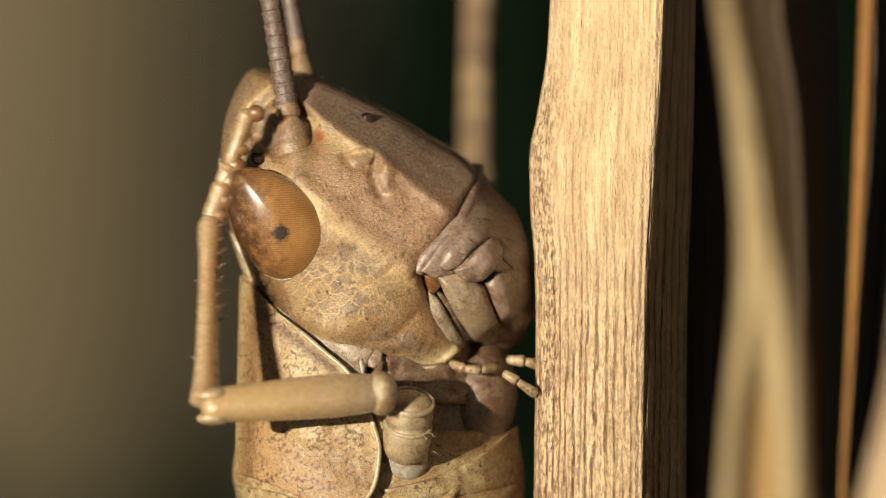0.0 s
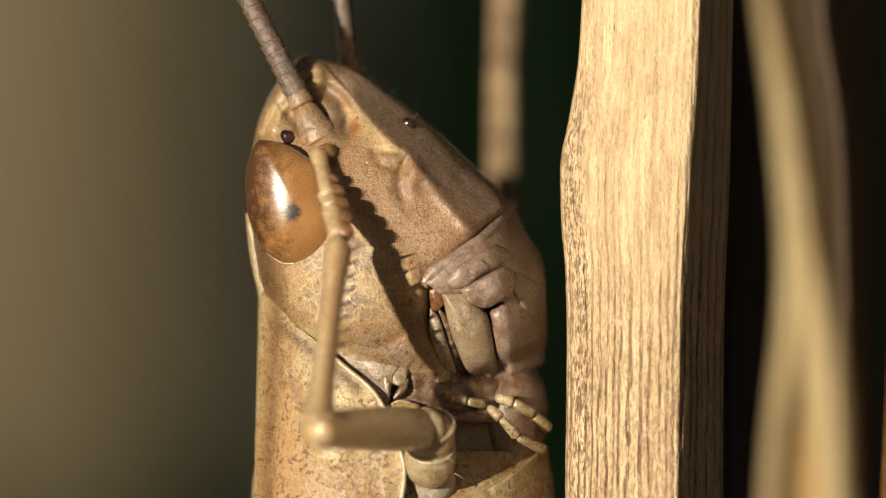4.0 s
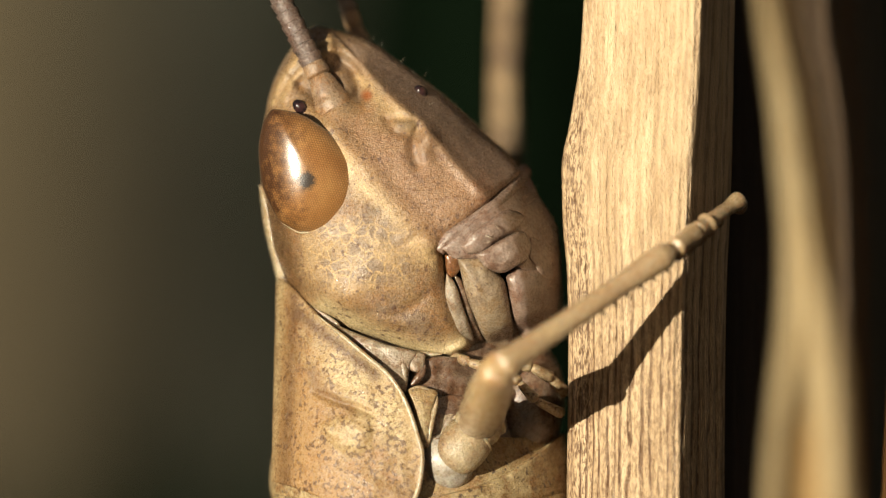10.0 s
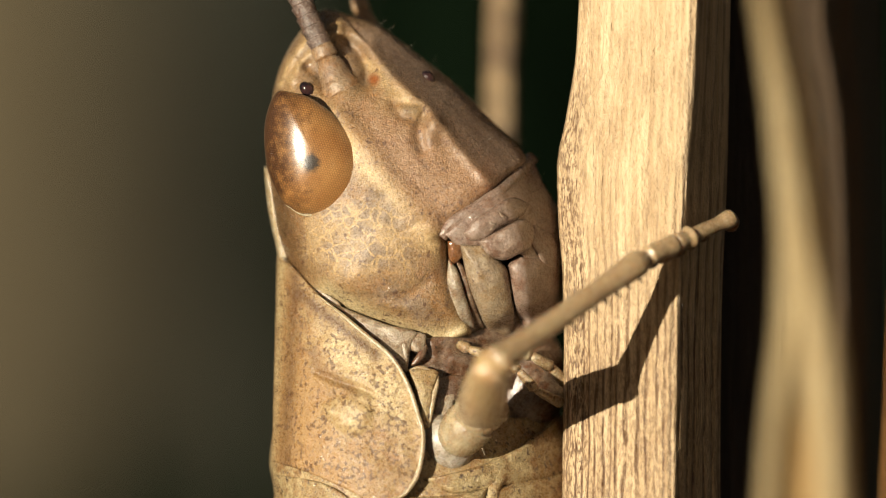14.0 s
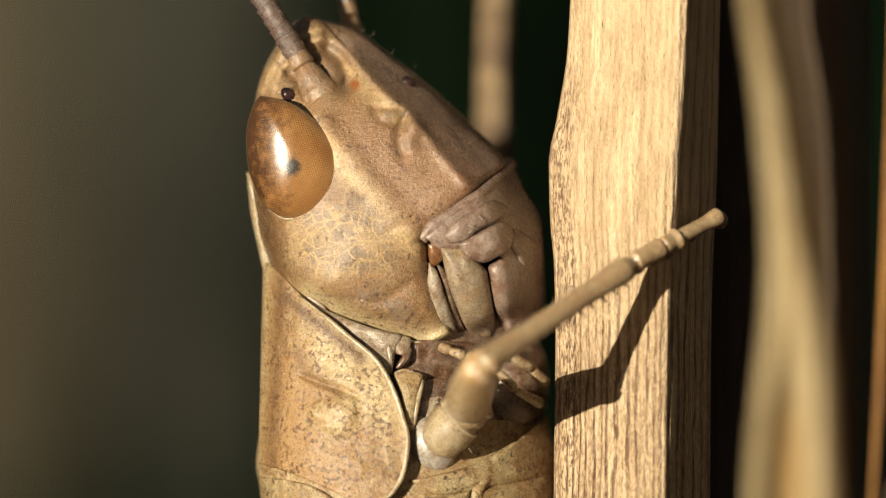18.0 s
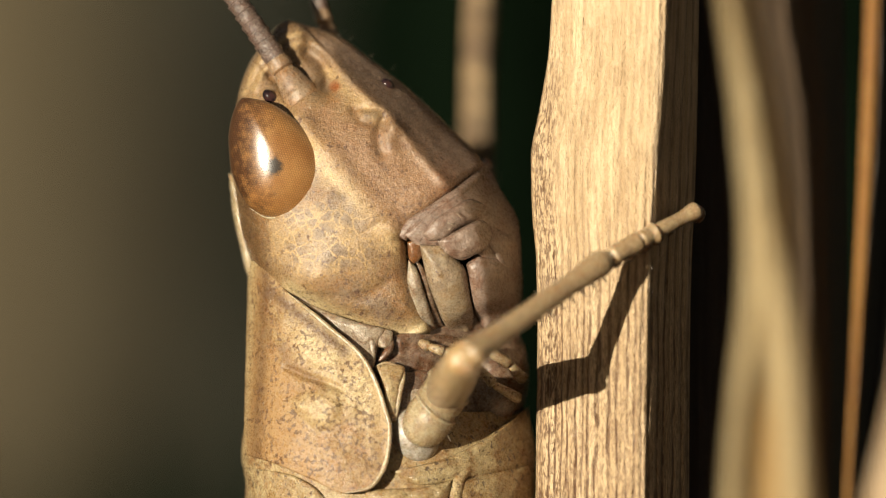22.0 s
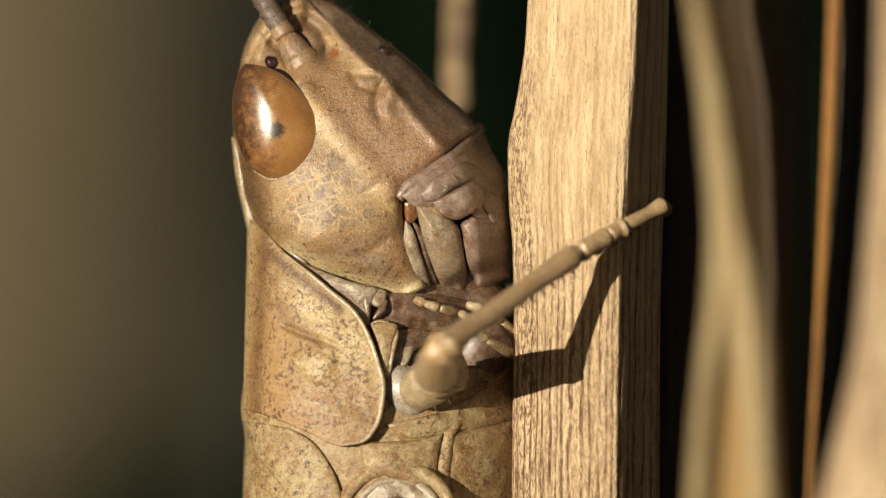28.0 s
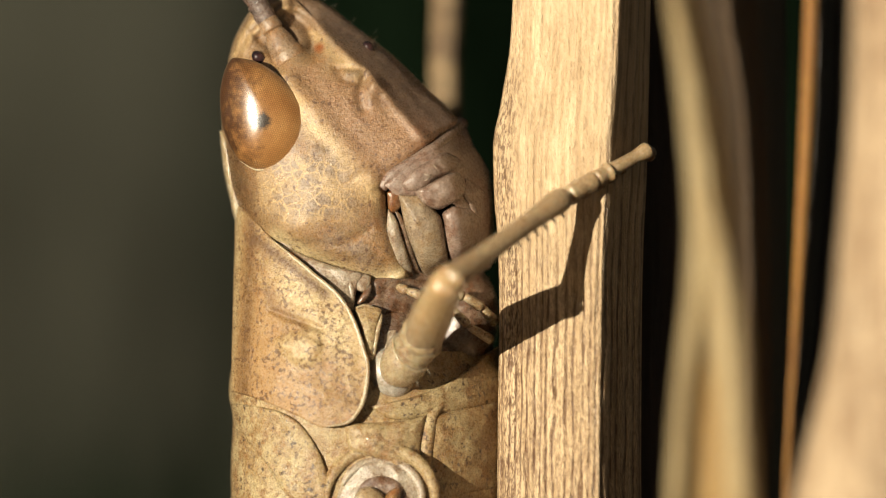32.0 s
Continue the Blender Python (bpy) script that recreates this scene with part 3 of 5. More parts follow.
def straw_wear_shade(s, b):
    """How far the straw has lost its pale skin: low down, along its left margin and on its turned side, where it also
    stands in for shade.
    """
    low = 1 / (1 + math.exp(-(b - 500) / 90))
    edge = max(0, 1 - max(s - 0.10, 0) / 0.07) / (1 + math.exp(-(b - 180) / 60))
    # more dark rows on the side turned from the sun, to deepen its shade
    side = 1 if s > 0.74 else 0
    return min(1.0, 0.14 + 0.86 * low + 0.4 * side), min(1.0, edge + 0.55 * low + 0.35 * math.exp(-((s - 0.02) / 0.06) ** 2))


EDGE = curve([-700, 0, 300, 600, 1700], [0.80, 0.785, 0.76, 0.725, 0.71])


def skew(s, b):
    """The straw's corner, which wanders across it on the way down."""
    e = EDGE(b)
    return s * e / 0.74 if s < 0.74 else e + (s - 0.74) * (1 - e) / 0.26


def section(knots):
    """A closed section from knots (across, depth)."""
    k = knots + [knots[0]]
    d = np.concatenate([[0], np.cumsum([math.hypot(k[i + 1][0] * 2.4 - k[i][0] * 2.4, k[i + 1][1] - k[i][1]) for i in range(len(k) - 1)])])
    d = d / d[-1]
    return lambda u, b: (float(np.interp(u, d, [p[0] for p in k])), float(np.interp(u, d, [p[1] for p in k])))


def round_section(y, r):
    return lambda u, b: (0.5 - 0.5 * math.cos(2 * math.pi * u), y - r * math.sin(2 * math.pi * u))


def stem(name, rows, profile, material, label, ridges=0.0, count=120, category="dry stem", group=""):
    foot = at(rows[-1][1] * 0.5 + rows[-1][2] * 0.5, rows[-1][0], profile(0.25, 0)[1])
    me = stem_mesh(name, rows, profile, ridges, count)
    if name == "straw_stem":
        # the loft's rows and columns, as stem_mesh lays them out
        steps = sorted(set([rows[0][0], rows[-1][0]] + [b for b in np.linspace(-700, 1700, 150)]))
        set_zone(me, [(*straw_wear_shade(c, b), max(0.0, 1 - rib(c, b) / 0.62)) for b in steps for c in (profile(j / count, b)[0] for j in range(count))])
    move(me, -foot)
    ob = new(name, me)
    me.materials.append(material)
    ob.location = foot * MM
    return tagged(ob, label, category, group)


FOOT = 27000                          # down to the soil
MAIN = [(0.0, -0.75), (0.02, -0.95), (0.06, -1.08), (0.16, -1.22), (0.17, -1.26), (0.45, -1.62), (0.68, -1.83), (0.73, -1.82),
        (0.755, -1.74), (0.985, -0.72), (1.0, -0.6), (0.94, 0.5), (0.6, 1.0), (0.2, 0.75), (0.03, 0.1)]
MAIN_ROWS = [(-9000, 1120, 1330), (-700, 1075, 1325), (0, 1035, 1304), (100, 1029, 1302), (220, 1010, 1300), (300, 996, 1298), (400, 998, 1294),
             (480, 1005, 1290), (600, 1008, 1287), (880, 1005, 1285), (1700, 1000, 1290), (FOOT, 1060, 1330)]
plain_section = section(MAIN)


def straw_section(u, b):
    s, y = plain_section(u, b)
    return skew(s, b), y


straw = stem("straw_stem", MAIN_ROWS, straw_section, STRAW, "sunlit tan dry grass stem with fibrous ridged skin", 0.012, 480, group="dry stems")


def veins(ob, rows, knots, lines, material):
    """Raised veins that run along the front of a stem."""
    bs = [r[0] for r in rows]
    fl, fr = curve(bs, [r[1] for r in rows]), curve(bs, [r[2] for r in rows])
    foot = ob.location / MM
    rng = random.Random(8)
    xs, ys = [k[0] for k in knots], [k[1] for k in knots]
    for s0, r in lines:
        pts, rad = [], []
        ph = rng.uniform(0, 99)
        for b in np.linspace(-700, 1700, 120):
            s = s0 + 0.006 * noise.noise((ph, b * 0.003, 0))
            y = float(np.interp(s, xs, ys))
            s = skew(s, b) if ob.name == "straw_stem" else s
            pts.append(at(fl(b) + (fr(b) - fl(b)) * s, b, y + 0.3 * r) - foot)
            rad.append(r * (0.75 + 0.5 * abs(noise.noise((ph, b * 0.006, 5)))))
        me = tube("vein", pts, rad, 8, 0.8)
        if ob.name == "straw_stem":
            set_zone(me, [(*(0.7 * w for w in straw_wear_shade(s0, b)), 0) for b in np.linspace(-700, 1700, 120) for _ in range(8)] + [(0, 0, 0), (0, 0, 0)])
        part("vein", me, material, ob)


rng = random.Random(21)
front = MAIN[:11]
veins(straw, MAIN_ROWS, front, [(0.02, 0.03), (0.05, 0.02), (0.085, 0.02), (0.12, 0.025)]
      + [(0.2 + 0.13 * i + rng.uniform(-0.015, 0.015), rng.uniform(0.010, 0.020)) for i in range(4)]
      , STRAW)
# dark strip right of the straw; its colour does the work of the straw's shadow
SHEATH_ROWS = [(-9000, 1270, 1450), (0, 1272, 1440), (400, 1268, 1435), (880, 1262, 1430), (FOOT, 1300, 1460)]
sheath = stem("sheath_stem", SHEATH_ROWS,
     section([(0.0, 0.9), (0.2, 0.7), (0.8, 0.75), (1.0, 1.2), (0.8, 2.0), (0.2, 2.0)]), SHADE_BROWN,
     "leaf sheath beside the sunlit stem, its shade put into a near-black brown", 0.02, 120, group="dry stems")
STALK_ROWS = [(-9000, 880, 950), (0, 871, 929), (150, 867, 925), (300, 864, 925), (900, 860, 920), (FOOT, 880, 950)]
stalk = stem("thin_stalk", STALK_ROWS,
     round_section(7.2, 0.3), STALK, "thin pale dry stalk behind the grasshopper", 0.03, 60, group="dry stems")
CREAM = [(0.0, -11.8), (0.1, -12.0), (0.22, -12.12), (0.36, -12.08), (0.52, -11.85), (0.76, -11.3), (1.0, -10.5), (0.97, -10.35), (0.6, -11.3), (0.2, -11.5)]
CREAM_ROWS = [(-9000, 1150, 1270), (-700, 1265, 1340), (14, 1345, 1415), (236, 1373, 1455), (459, 1388, 1483), (570, 1384, 1481), (681, 1372, 1464), (792, 1361, 1438), (995, 1347, 1422), (1500, 1310, 1390), (FOOT, 1200, 1300)]
cream = stem("cream_stem", CREAM_ROWS,
             section(CREAM), BLADE, "soft cream dry leaf blade in front of the stems", 0.02, 60, group="dry stems")
FORK_ROWS = [(-9000, 1220, 1250), (-300, 1315, 1340), (236, 1395, 1420), (400, 1412, 1450), (570, 1413, 1494), (681, 1422, 1511), (792, 1441, 1515), (994, 1458, 1527), (1500, 1500, 1580), (FOOT, 1600, 1700)]
fork = stem("forked_blade", FORK_ROWS,
     round_section(-11.6, 0.5), BLADE, "second cream blade that forks away low down", 0.02, 60, group="dry stems")
stem("inner_sheath", [(400, 1415, 1440), (569, 1400, 1462), (791, 1390, 1479), (993, 1384, 1490), (FOOT, 1500, 1620)],
     round_section(-11.6, 0.12), GOLD, "golden inner sheath between the forked blades", 0.02, 50, group="dry stems")
# carries the cream blades' fall into shade by its colour
BROWN_ROWS = [(-9000, 1300, 1500), (14, 1399, 1572), (235, 1443, 1576), (457, 1454, 1579), (679, 1465, 1579), (992, 1476, 1571), (FOOT, 1500, 1620)]
brown = stem("shade_blade", BROWN_ROWS,
     section([(0.0, -7.2), (0.35, -6.9), (0.7, -5.9), (1.0, -4.6), (0.97, -4.4), (0.6, -5.6), (0.2, -6.6)]), BROWN_SHADE,
     "dry leaf behind the cream blades, their shaded side put into its brown", 0.02, 60, group="dry stems")
RUSSET_ROWS = [(-9000, 1890, 1925), (13, 1611, 1637), (235, 1603, 1628), (457, 1594, 1614), (678, 1584, 1600), (900, 1573, 1584), (1700, 1541, 1552), (FOOT, 1400, 1430)]
russet = stem("russet_stem", RUSSET_ROWS,
     round_section(-6.2, 0.10), RUSSET, "very thin bright orange-brown grass stem", 0.01, 40, group="dry stems")
BROAD_ROWS = [(-9000, 1800, 2200), (14, 1711, 2024), (236, 1705, 2018), (458, 1688, 2007), (681, 1666, 1991), (792, 1644, 1979), (903, 1617, 1968), (994, 1593, 1957), (1700, 1500, 1900), (FOOT, 1450, 1750)]
broad = stem("broad_stem", BROAD_ROWS,
     round_section(-11.0, 1.2), TAN, "broad pale tan dry stem out of focus", 0.04, 90, group="dry stems")
# the gap beside the russet stem, darkened by colour instead of by shade
DARK_ROWS = [(-9000, 1730, 1850), (13, 1638, 1745), (235, 1632, 1735), (456, 1616, 1720), (677, 1601, 1690), (990, 1576, 1640), (FOOT, 1400, 1480)]
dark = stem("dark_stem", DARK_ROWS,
     section([(0.0, -3.5), (0.5, -2.6), (1.0, -1.2), (0.9, -0.8), (0.4, -2.2)]), SHADE_BROWN, "stem between pale stems, its shade put into a near-black brown", 0.02, 50, group="dry stems")

def arc(y, r):
    return [(0.0, y), (0.06, y - 0.47 * r), (0.2, y - 0.8 * r), (0.5, y - r), (0.8, y - 0.8 * r), (0.94, y - 0.47 * r), (1.0, y)]


veins(cream, CREAM_ROWS, CREAM[:7], [(0.3, 0.03), (0.5, 0.03), (0.7, 0.03)], BLADE)
veins(fork, FORK_ROWS, arc(-11.6, 0.5), [(0.3, 0.04), (0.6, 0.04)], BLADE)
veins(broad, BROAD_ROWS, arc(-11.0, 1.2), [(0.1 + 0.08 * i, 0.06) for i in range(6)], TAN)
veins(dark, DARK_ROWS, [(0.0, -3.5), (0.5, -2.6), (1.0, -1.2)], [(0.3, 0.04), (0.55, 0.04), (0.75, 0.04)], SHADE_BROWN)
veins(russet, RUSSET_ROWS, arc(-6.2, 0.10), [(0.35, 0.02), (0.65, 0.02)], RUSSET)
veins(stalk, STALK_ROWS, arc(7.2, 0.3), [(0.3, 0.03), (0.55, 0.03), (0.75, 0.03)], STALK)
veins(sheath, SHEATH_ROWS, [(0.0, 0.9), (0.2, 0.7), (0.8, 0.75), (1.0, 1.2)], [(0.15 + 0.09 * i, 0.03) for i in range(8)], SHADE_BROWN)
veins(brown, BROWN_ROWS, [(0.0, -7.2), (0.35, -6.9), (0.7, -5.9), (1.0, -4.6)], [(0.35, 0.08), (0.6, 0.05)], BROWN_SHADE)

# ---- grasshopper ----
ORIGIN = at(700, 1500, 0.3)
YC = 0.3
hopper = new("grasshopper")
hopper.location = ORIGIN * MM
tagged(hopper, "tan brown grasshopper with amber eyes clinging to a dry stem", "grasshopper")
PIVOT = at(600, 560, 0.3)             # the neck, about which the head turns

V0, AX, NX, HL = np.array([560.0, 45.0]), np.array([0.438, 0.899]), np.array([0.899, -0.438]), 662.0
head_l = curve([-0.01, 0.02, 0.07, 0.13, 0.27, 0.40, 0.507, 0.62, 0.74, 0.833, 0.903, 0.946, 0.97], [-10, -52, -98, -133, -190, -219, -236, -240, -196, -137, -91, -48, -20])
head_r = curve([-0.01, 0.03, 0.089, 0.187, 0.322, 0.436, 0.577, 0.61, 0.655, 0.685, 0.776, 0.87, 0.94, 0.97], [10, 40, 82, 118, 163, 193, 224, 190, 92, 45, 22, 15, 12, -10])
full_r = curve([-0.01, 0.03, 0.089, 0.187, 0.322, 0.436, 0.577, 0.685, 0.773, 0.99], [10, 40, 82, 118, 163, 193, 225, 238, 240, 180])
head_w = curve([-0.01, 0.02, 0.07, 0.13, 0.2, 0.28, 0.4, 0.6, 0.8, 0.93, 0.97], [0.30, 0.56, 0.76, 0.95, 1.20, 1.48, 1.75, 1.82, 1.62, 1.2, 0.7])


def head_power(s, o, mid):
    """How boxy the head's section is: rounded behind, with a sharper front edge at the cheek."""
    return 2.7 if o < mid else 2.9 + 2.6 / (1 + math.exp(-(s - 0.60) / 0.03))


def head_sf(a, b):
    rel = np.array([a, b]) - V0
    return float(rel @ AX) / HL, float(rel @ NX)


def face_depth(a, b, right=full_r, lift=0.0):
    """Depth of the near side of the head under a point of the drawing."""
    s, o = head_sf(a, b)
    l, r = head_l(s), right(s)
    q = min(abs((o - (l + r) / 2) / max((r - l) / 2, 1)), 0.985)
    p = head_power(s, o, (l + r) / 2) if right is head_r else 2.7
    return YC - head_w(s) * (1 - q ** p) ** (1 / p) - lift


def near(line, a, b):
    """Distance of a point to a polyline, in drawing units."""
    best = 1e9
    for (x0, y0), (x1, y1) in zip(line, line[1:]):
        dx, dy = x1 - x0, y1 - y0
        t = min(max(((a - x0) * dx + (b - y0) * dy) / (dx * dx + dy * dy), 0), 1)
        best = min(best, math.hypot(a - x0 - t * dx, b - y0 - t * dy))
    return best


def side_of(line, a, b):
    """Signed distance to a polyline: positive to the right of its way down the drawing."""
    best, sign = 1e9, 1
    for (x0, y0), (x1, y1) in zip(line, line[1:]):
        dx, dy = x1 - x0, y1 - y0
        t = min(max(((a - x0) * dx + (b - y0) * dy) / (dx * dx + dy * dy), 0), 1)
        d = math.hypot(a - x0 - t * dx, b - y0 - t * dy)
        if d < best:
            best, sign = d, (1 if (a - x0) * dy - (b - y0) * dx > 0 else -1)
    return best * sign


CARINA = [(648, 104), (700, 160), (760, 215), (815, 280), (875, 345), (900, 372)]
CHEEK = [(575, 196), (640, 275), (690, 335), (735, 385), (772, 425), (786, 440)]
# ridges (raised, positive) and furrows of the head: line, height in mm, half width in drawing units
RELIEF = [([(600, 186), (608, 182)], 0.16, 24), (CARINA, 0.07, 12), (CHEEK, 0.09, 13),
          ([(590, 56), (540, 84), (508, 125), (488, 172)], 0.08, 10), ([(592, 74), (550, 100), (522, 132), (506, 166)], 0.08, 9),
          ([(555, 90), (518, 130), (498, 168)], -0.06, 7), ([(606, 96), (628, 112), (642, 140), (640, 158)], -0.22, 12), ([(540, 140), (566, 160), (578, 195)], -0.12, 14),
          ([(690, 200), (705, 222), (735, 228), (748, 212), (735, 198), (700, 200)], -0.075, 6), ([(722, 210), (712, 212)], 0.05, 12),
          ([(748, 222), (735, 245), (745, 280)], -0.09, 8), ([(764, 232), (760, 262)], 0.05, 12), ([(936, 296), (880, 352), (830, 395), (792, 438)], -0.07, 6),
          ([(505, 400), (520, 500), (600, 560)], -0.03, 16),
          ([(525, 522), (600, 572), (680, 602), (740, 620), (800, 620), (835, 600)], 0.10, 10), ([(540, 500), (600, 545), (700, 580), (790, 590)], -0.04, 14),
          ([(760, 515), (720, 548), (650, 545)], -0.03, 10), ([(795, 445), (812, 520), (838, 585)], 0.05, 8)]


def relief(a, b):
    y = sum(h * math.exp(-(near(line, a, b) / w) ** 2) for line, h, w in RELIEF)
    sd = side_of(CARINA, a, b)
    if sd > 0:
        y -= min(sd, 150) * 0.0058 * min(1, max(0, (b - 60) / 70)) + 0.02
    sc = side_of(CHEEK, a, b)
    if sc > 0 and sd < 0:
        y -= 0.07 * (1 - math.exp(-sc / 22)) * math.exp(sd / 200)
    elif sc > 0:
        y -= 0.07
    return y


def soft_step(x, w):
    return 1 / (1 + math.exp(-max(-30, min(30, x / w))))


def head_zone(a, b, y):
    """Weights of forehead, cheek, pale rim and dark rear."""
    if y > YC:
        return (0, 0, 0, 1)
    front = soft_step(side_of(CARINA, a, b) - 2, 7) * soft_step(b - 62, 10)
    net = math.hypot((a - 638) / 92, (b - 442) / 66) + 0.35 * noise.noise((a / 40, b / 40, 3.3))
    cheek = soft_step(1.0 - net, 0.10) * soft_step(-side_of(CHEEK, a, b) - 20, 10)
    rim = math.exp(-(near([(580, 535), (600, 548), (650, 575), (700, 596), (740, 612), (800, 612), (825, 600)], a, b) / 19) ** 2)
    rear = math.exp(-(near([(488, 370), (500, 430), (518, 500)], a, b) / 27) ** 2) + 0.9 * math.exp(-(near([(560, 150), (572, 176)], a, b) / 12) ** 2)
    rear += 0.9 * math.exp(-(near([(655, 358), (676, 364)], a, b) / 8) ** 2)
    return (front * 0.92, cheek * 0.95 * (1 - rim), rim * 0.95, 1 - min(rear, 0.9))


def head_tint(a, b, y):
    """Weights of the pinkish band above the cheek, the yellow band, smooth grey patches with the dimmed crown, and
    rust.
    """
    if y > YC:
        return (0, 0, 0, 0)
    sc, sd = side_of(CHEEK, a, b), side_of(CARINA, a, b)
    pink = soft_step(sc - 2, 6) * soft_step(b - 225 - 0.2 * (a - 700), 16)
    glow = math.exp(-((sc + 22) / 20) ** 2) * soft_step(b - 205, 12) + 0.8 * math.exp(-(near([(645, 132), (675, 165), (735, 215)], a, b) / 13) ** 2)
    glow += 0.8 * math.exp(-(near([(590, 56), (540, 84), (508, 125), (488, 172)], a, b) / 7) ** 2) + 0.7 * math.exp(-(near([(585, 80), (550, 102), (522, 134), (506, 166)], a, b) / 6) ** 2)
    glow += 0.5 * math.exp(-(near([(552, 415), (575, 470)], a, b) / 12) ** 2)
    smooth = math.exp(-((a - 745) / 30) ** 2 - ((b - 560) / 30) ** 2) + 0.8 * math.exp(-((a - 690) / 24) ** 2 - ((b - 535) / 22) ** 2)
    smooth += 0.9 * math.exp(-(near([(655, 375), (690, 385)], a, b) / 16) ** 2) + 0.7 * math.exp(-(near([(745, 235), (742, 275)], a, b) / 9) ** 2)
    smooth += 0.7 * math.exp(-((a - 722) / 20) ** 2 - ((b - 210) / 14) ** 2)
    # the crown is greyed in colour to make it look less lit
    smooth += 0.75 * soft_step(178 - b, 9) * soft_step(-sd, 8) * (1 - min(glow, 1))
    rust = math.exp(-(near([(860, 310), (876, 340), (850, 362)], a, b) / 16) ** 2) + 0.5 * math.exp(-(near([(780, 500), (765, 480)], a, b) / 16) ** 2)
    return (pink * 0.85, min(glow, 1) * 0.9, min(smooth, 1) * 0.8, min(rust, 1) * 0.8)


def head_capsule():
    n, m = 190, 190
    verts, zones, tints = [], [], []
    for i in range(n):
        s = -0.008 + 0.976 * (i / (n - 1))
        l, r, w = head_l(s), head_r(s), head_w(s)
        for j in range(m):
            g = 2 * math.pi * j / m
            c, sn = math.cos(g), math.sin(g)
            k = head_power(s, c, 0)
            o = (l + r) / 2 + (r - l) / 2 * math.copysign(abs(c) ** (2 / k), c)
            d = w * math.copysign(abs(sn) ** (2 / k), sn)
            p = V0 + AX * s * HL + NX * o
            near_side = min(1.0, max(sn, 0) * 1.6) ** 0.8
            y = YC - d - (relief(p[0], p[1]) * near_side if near_side > 0 else 0) - 0.012 * noise.noise((p[0] / 30, p[1] / 30, d))
            y = min(y, YC) if sn > 0 else y
            verts.append(at(p[0], p[1], y) - PIVOT)
            zones.append(head_zone(p[0], p[1], y))
            tints.append(head_tint(p[0], p[1], y))
    faces = grid_faces(n, m, True)
    faces.append(tuple(range(m)))
    faces.append(tuple((n - 1) * m + j for j in range(m)))
    me = mesh("head", verts, faces)
    layer = me.color_attributes.new("zone", "FLOAT_COLOR", "POINT")
    layer.data.foreach_set("color", [c for z in zones for c in z])
    layer = me.color_attributes.new("tint", "FLOAT_COLOR", "POINT")
    layer.data.foreach_set("color", [c for z in tints for c in z])
    return me


def pillow(name, poly, depth, dome, base, origin, soft=2.6, rings=14, around=72, wobble=0.0):
    """A plate with a rounded rim over an outline of the drawing; depth(a, b) is what it lies on, dome its rise, base its skirt."""
    f = path2(poly + [poly[0]])
    edge = [f(i / around) for i in range(around)]
    c = np.mean(edge, axis=0)
    verts = [at(c[0], c[1], depth(c[0], c[1]) - dome) - origin]
    for k in range(1, rings + 1):
        r = (k / rings) ** 0.8
        for e in edge:
            p = c + (e - c) * r
            y = depth(p[0], p[1]) - dome * (1 - r ** soft) ** 0.5 - wobble * noise.noise((p[0] / 22, p[1] / 22, 1.7))
            verts.append(at(p[0], p[1], y) - origin)
    for e in edge:
        p = c + (e - c) * 0.96
        verts.append(at(p[0], p[1], depth(p[0], p[1]) + base) - origin)
    faces = [(0, 1 + (j + 1) % around, 1 + j) for j in range(around)]
    for k in range(rings):
        for j in range(around):
            q = (j + 1) % around
            faces.append((1 + k * around + j, 1 + k * around + q, 1 + (k + 1) * around + q, 1 + (k + 1) * around + j))
    faces.append(tuple(1 + rings * around + j for j in range(around)))
    return mesh(name, verts, faces)


FAR = Matrix.Translation(Vector((0, 2 * YC * MM - 2 * PIVOT.y * MM, 0))) @ Matrix.Diagonal((1, -1, 1, 1))


def mirrored(me):
    """The same piece on the far side of the head."""
    c = me.copy()
    c.transform(FAR)
    c.flip_normals()
    return c


def egg(name, centre, long, wide, deep, axis, taper, origin, n=48, m=64):
    """An egg: half axes long, wide and deep in mm, long axis as an angle from upright."""
    ca, sa = math.cos(radians(axis)), math.sin(radians(axis))
    verts = []
    for i in range(n + 1):
        f = math.pi * i / n
        z, r = math.cos(f), math.sin(f)
        r *= 1 - taper * z
        for j in range(m):
            g = 2 * math.pi * j / m
            x, y = wide * r * math.cos(g), -deep * r * math.sin(g)
            verts.append(Vector((x * ca + z * long * -sa, y, x * sa + z * long * ca)) + centre - origin)
    return mesh(name, verts, grid_faces(n + 1, m, True))


head = part("head", head_capsule(), HEAD, hopper)
head.location = (PIVOT - ORIGIN) * MM

EYE_C = at(549, 299, face_depth(560, 300) + 0.10)
EYE_LINE = [(490, 183), (470, 212), (463, 255), (467, 305), (482, 350), (506, 386), (540, 402), (575, 400), (612, 384), (636, 356),
            (643, 322), (634, 284), (606, 244), (568, 210), (528, 189)]


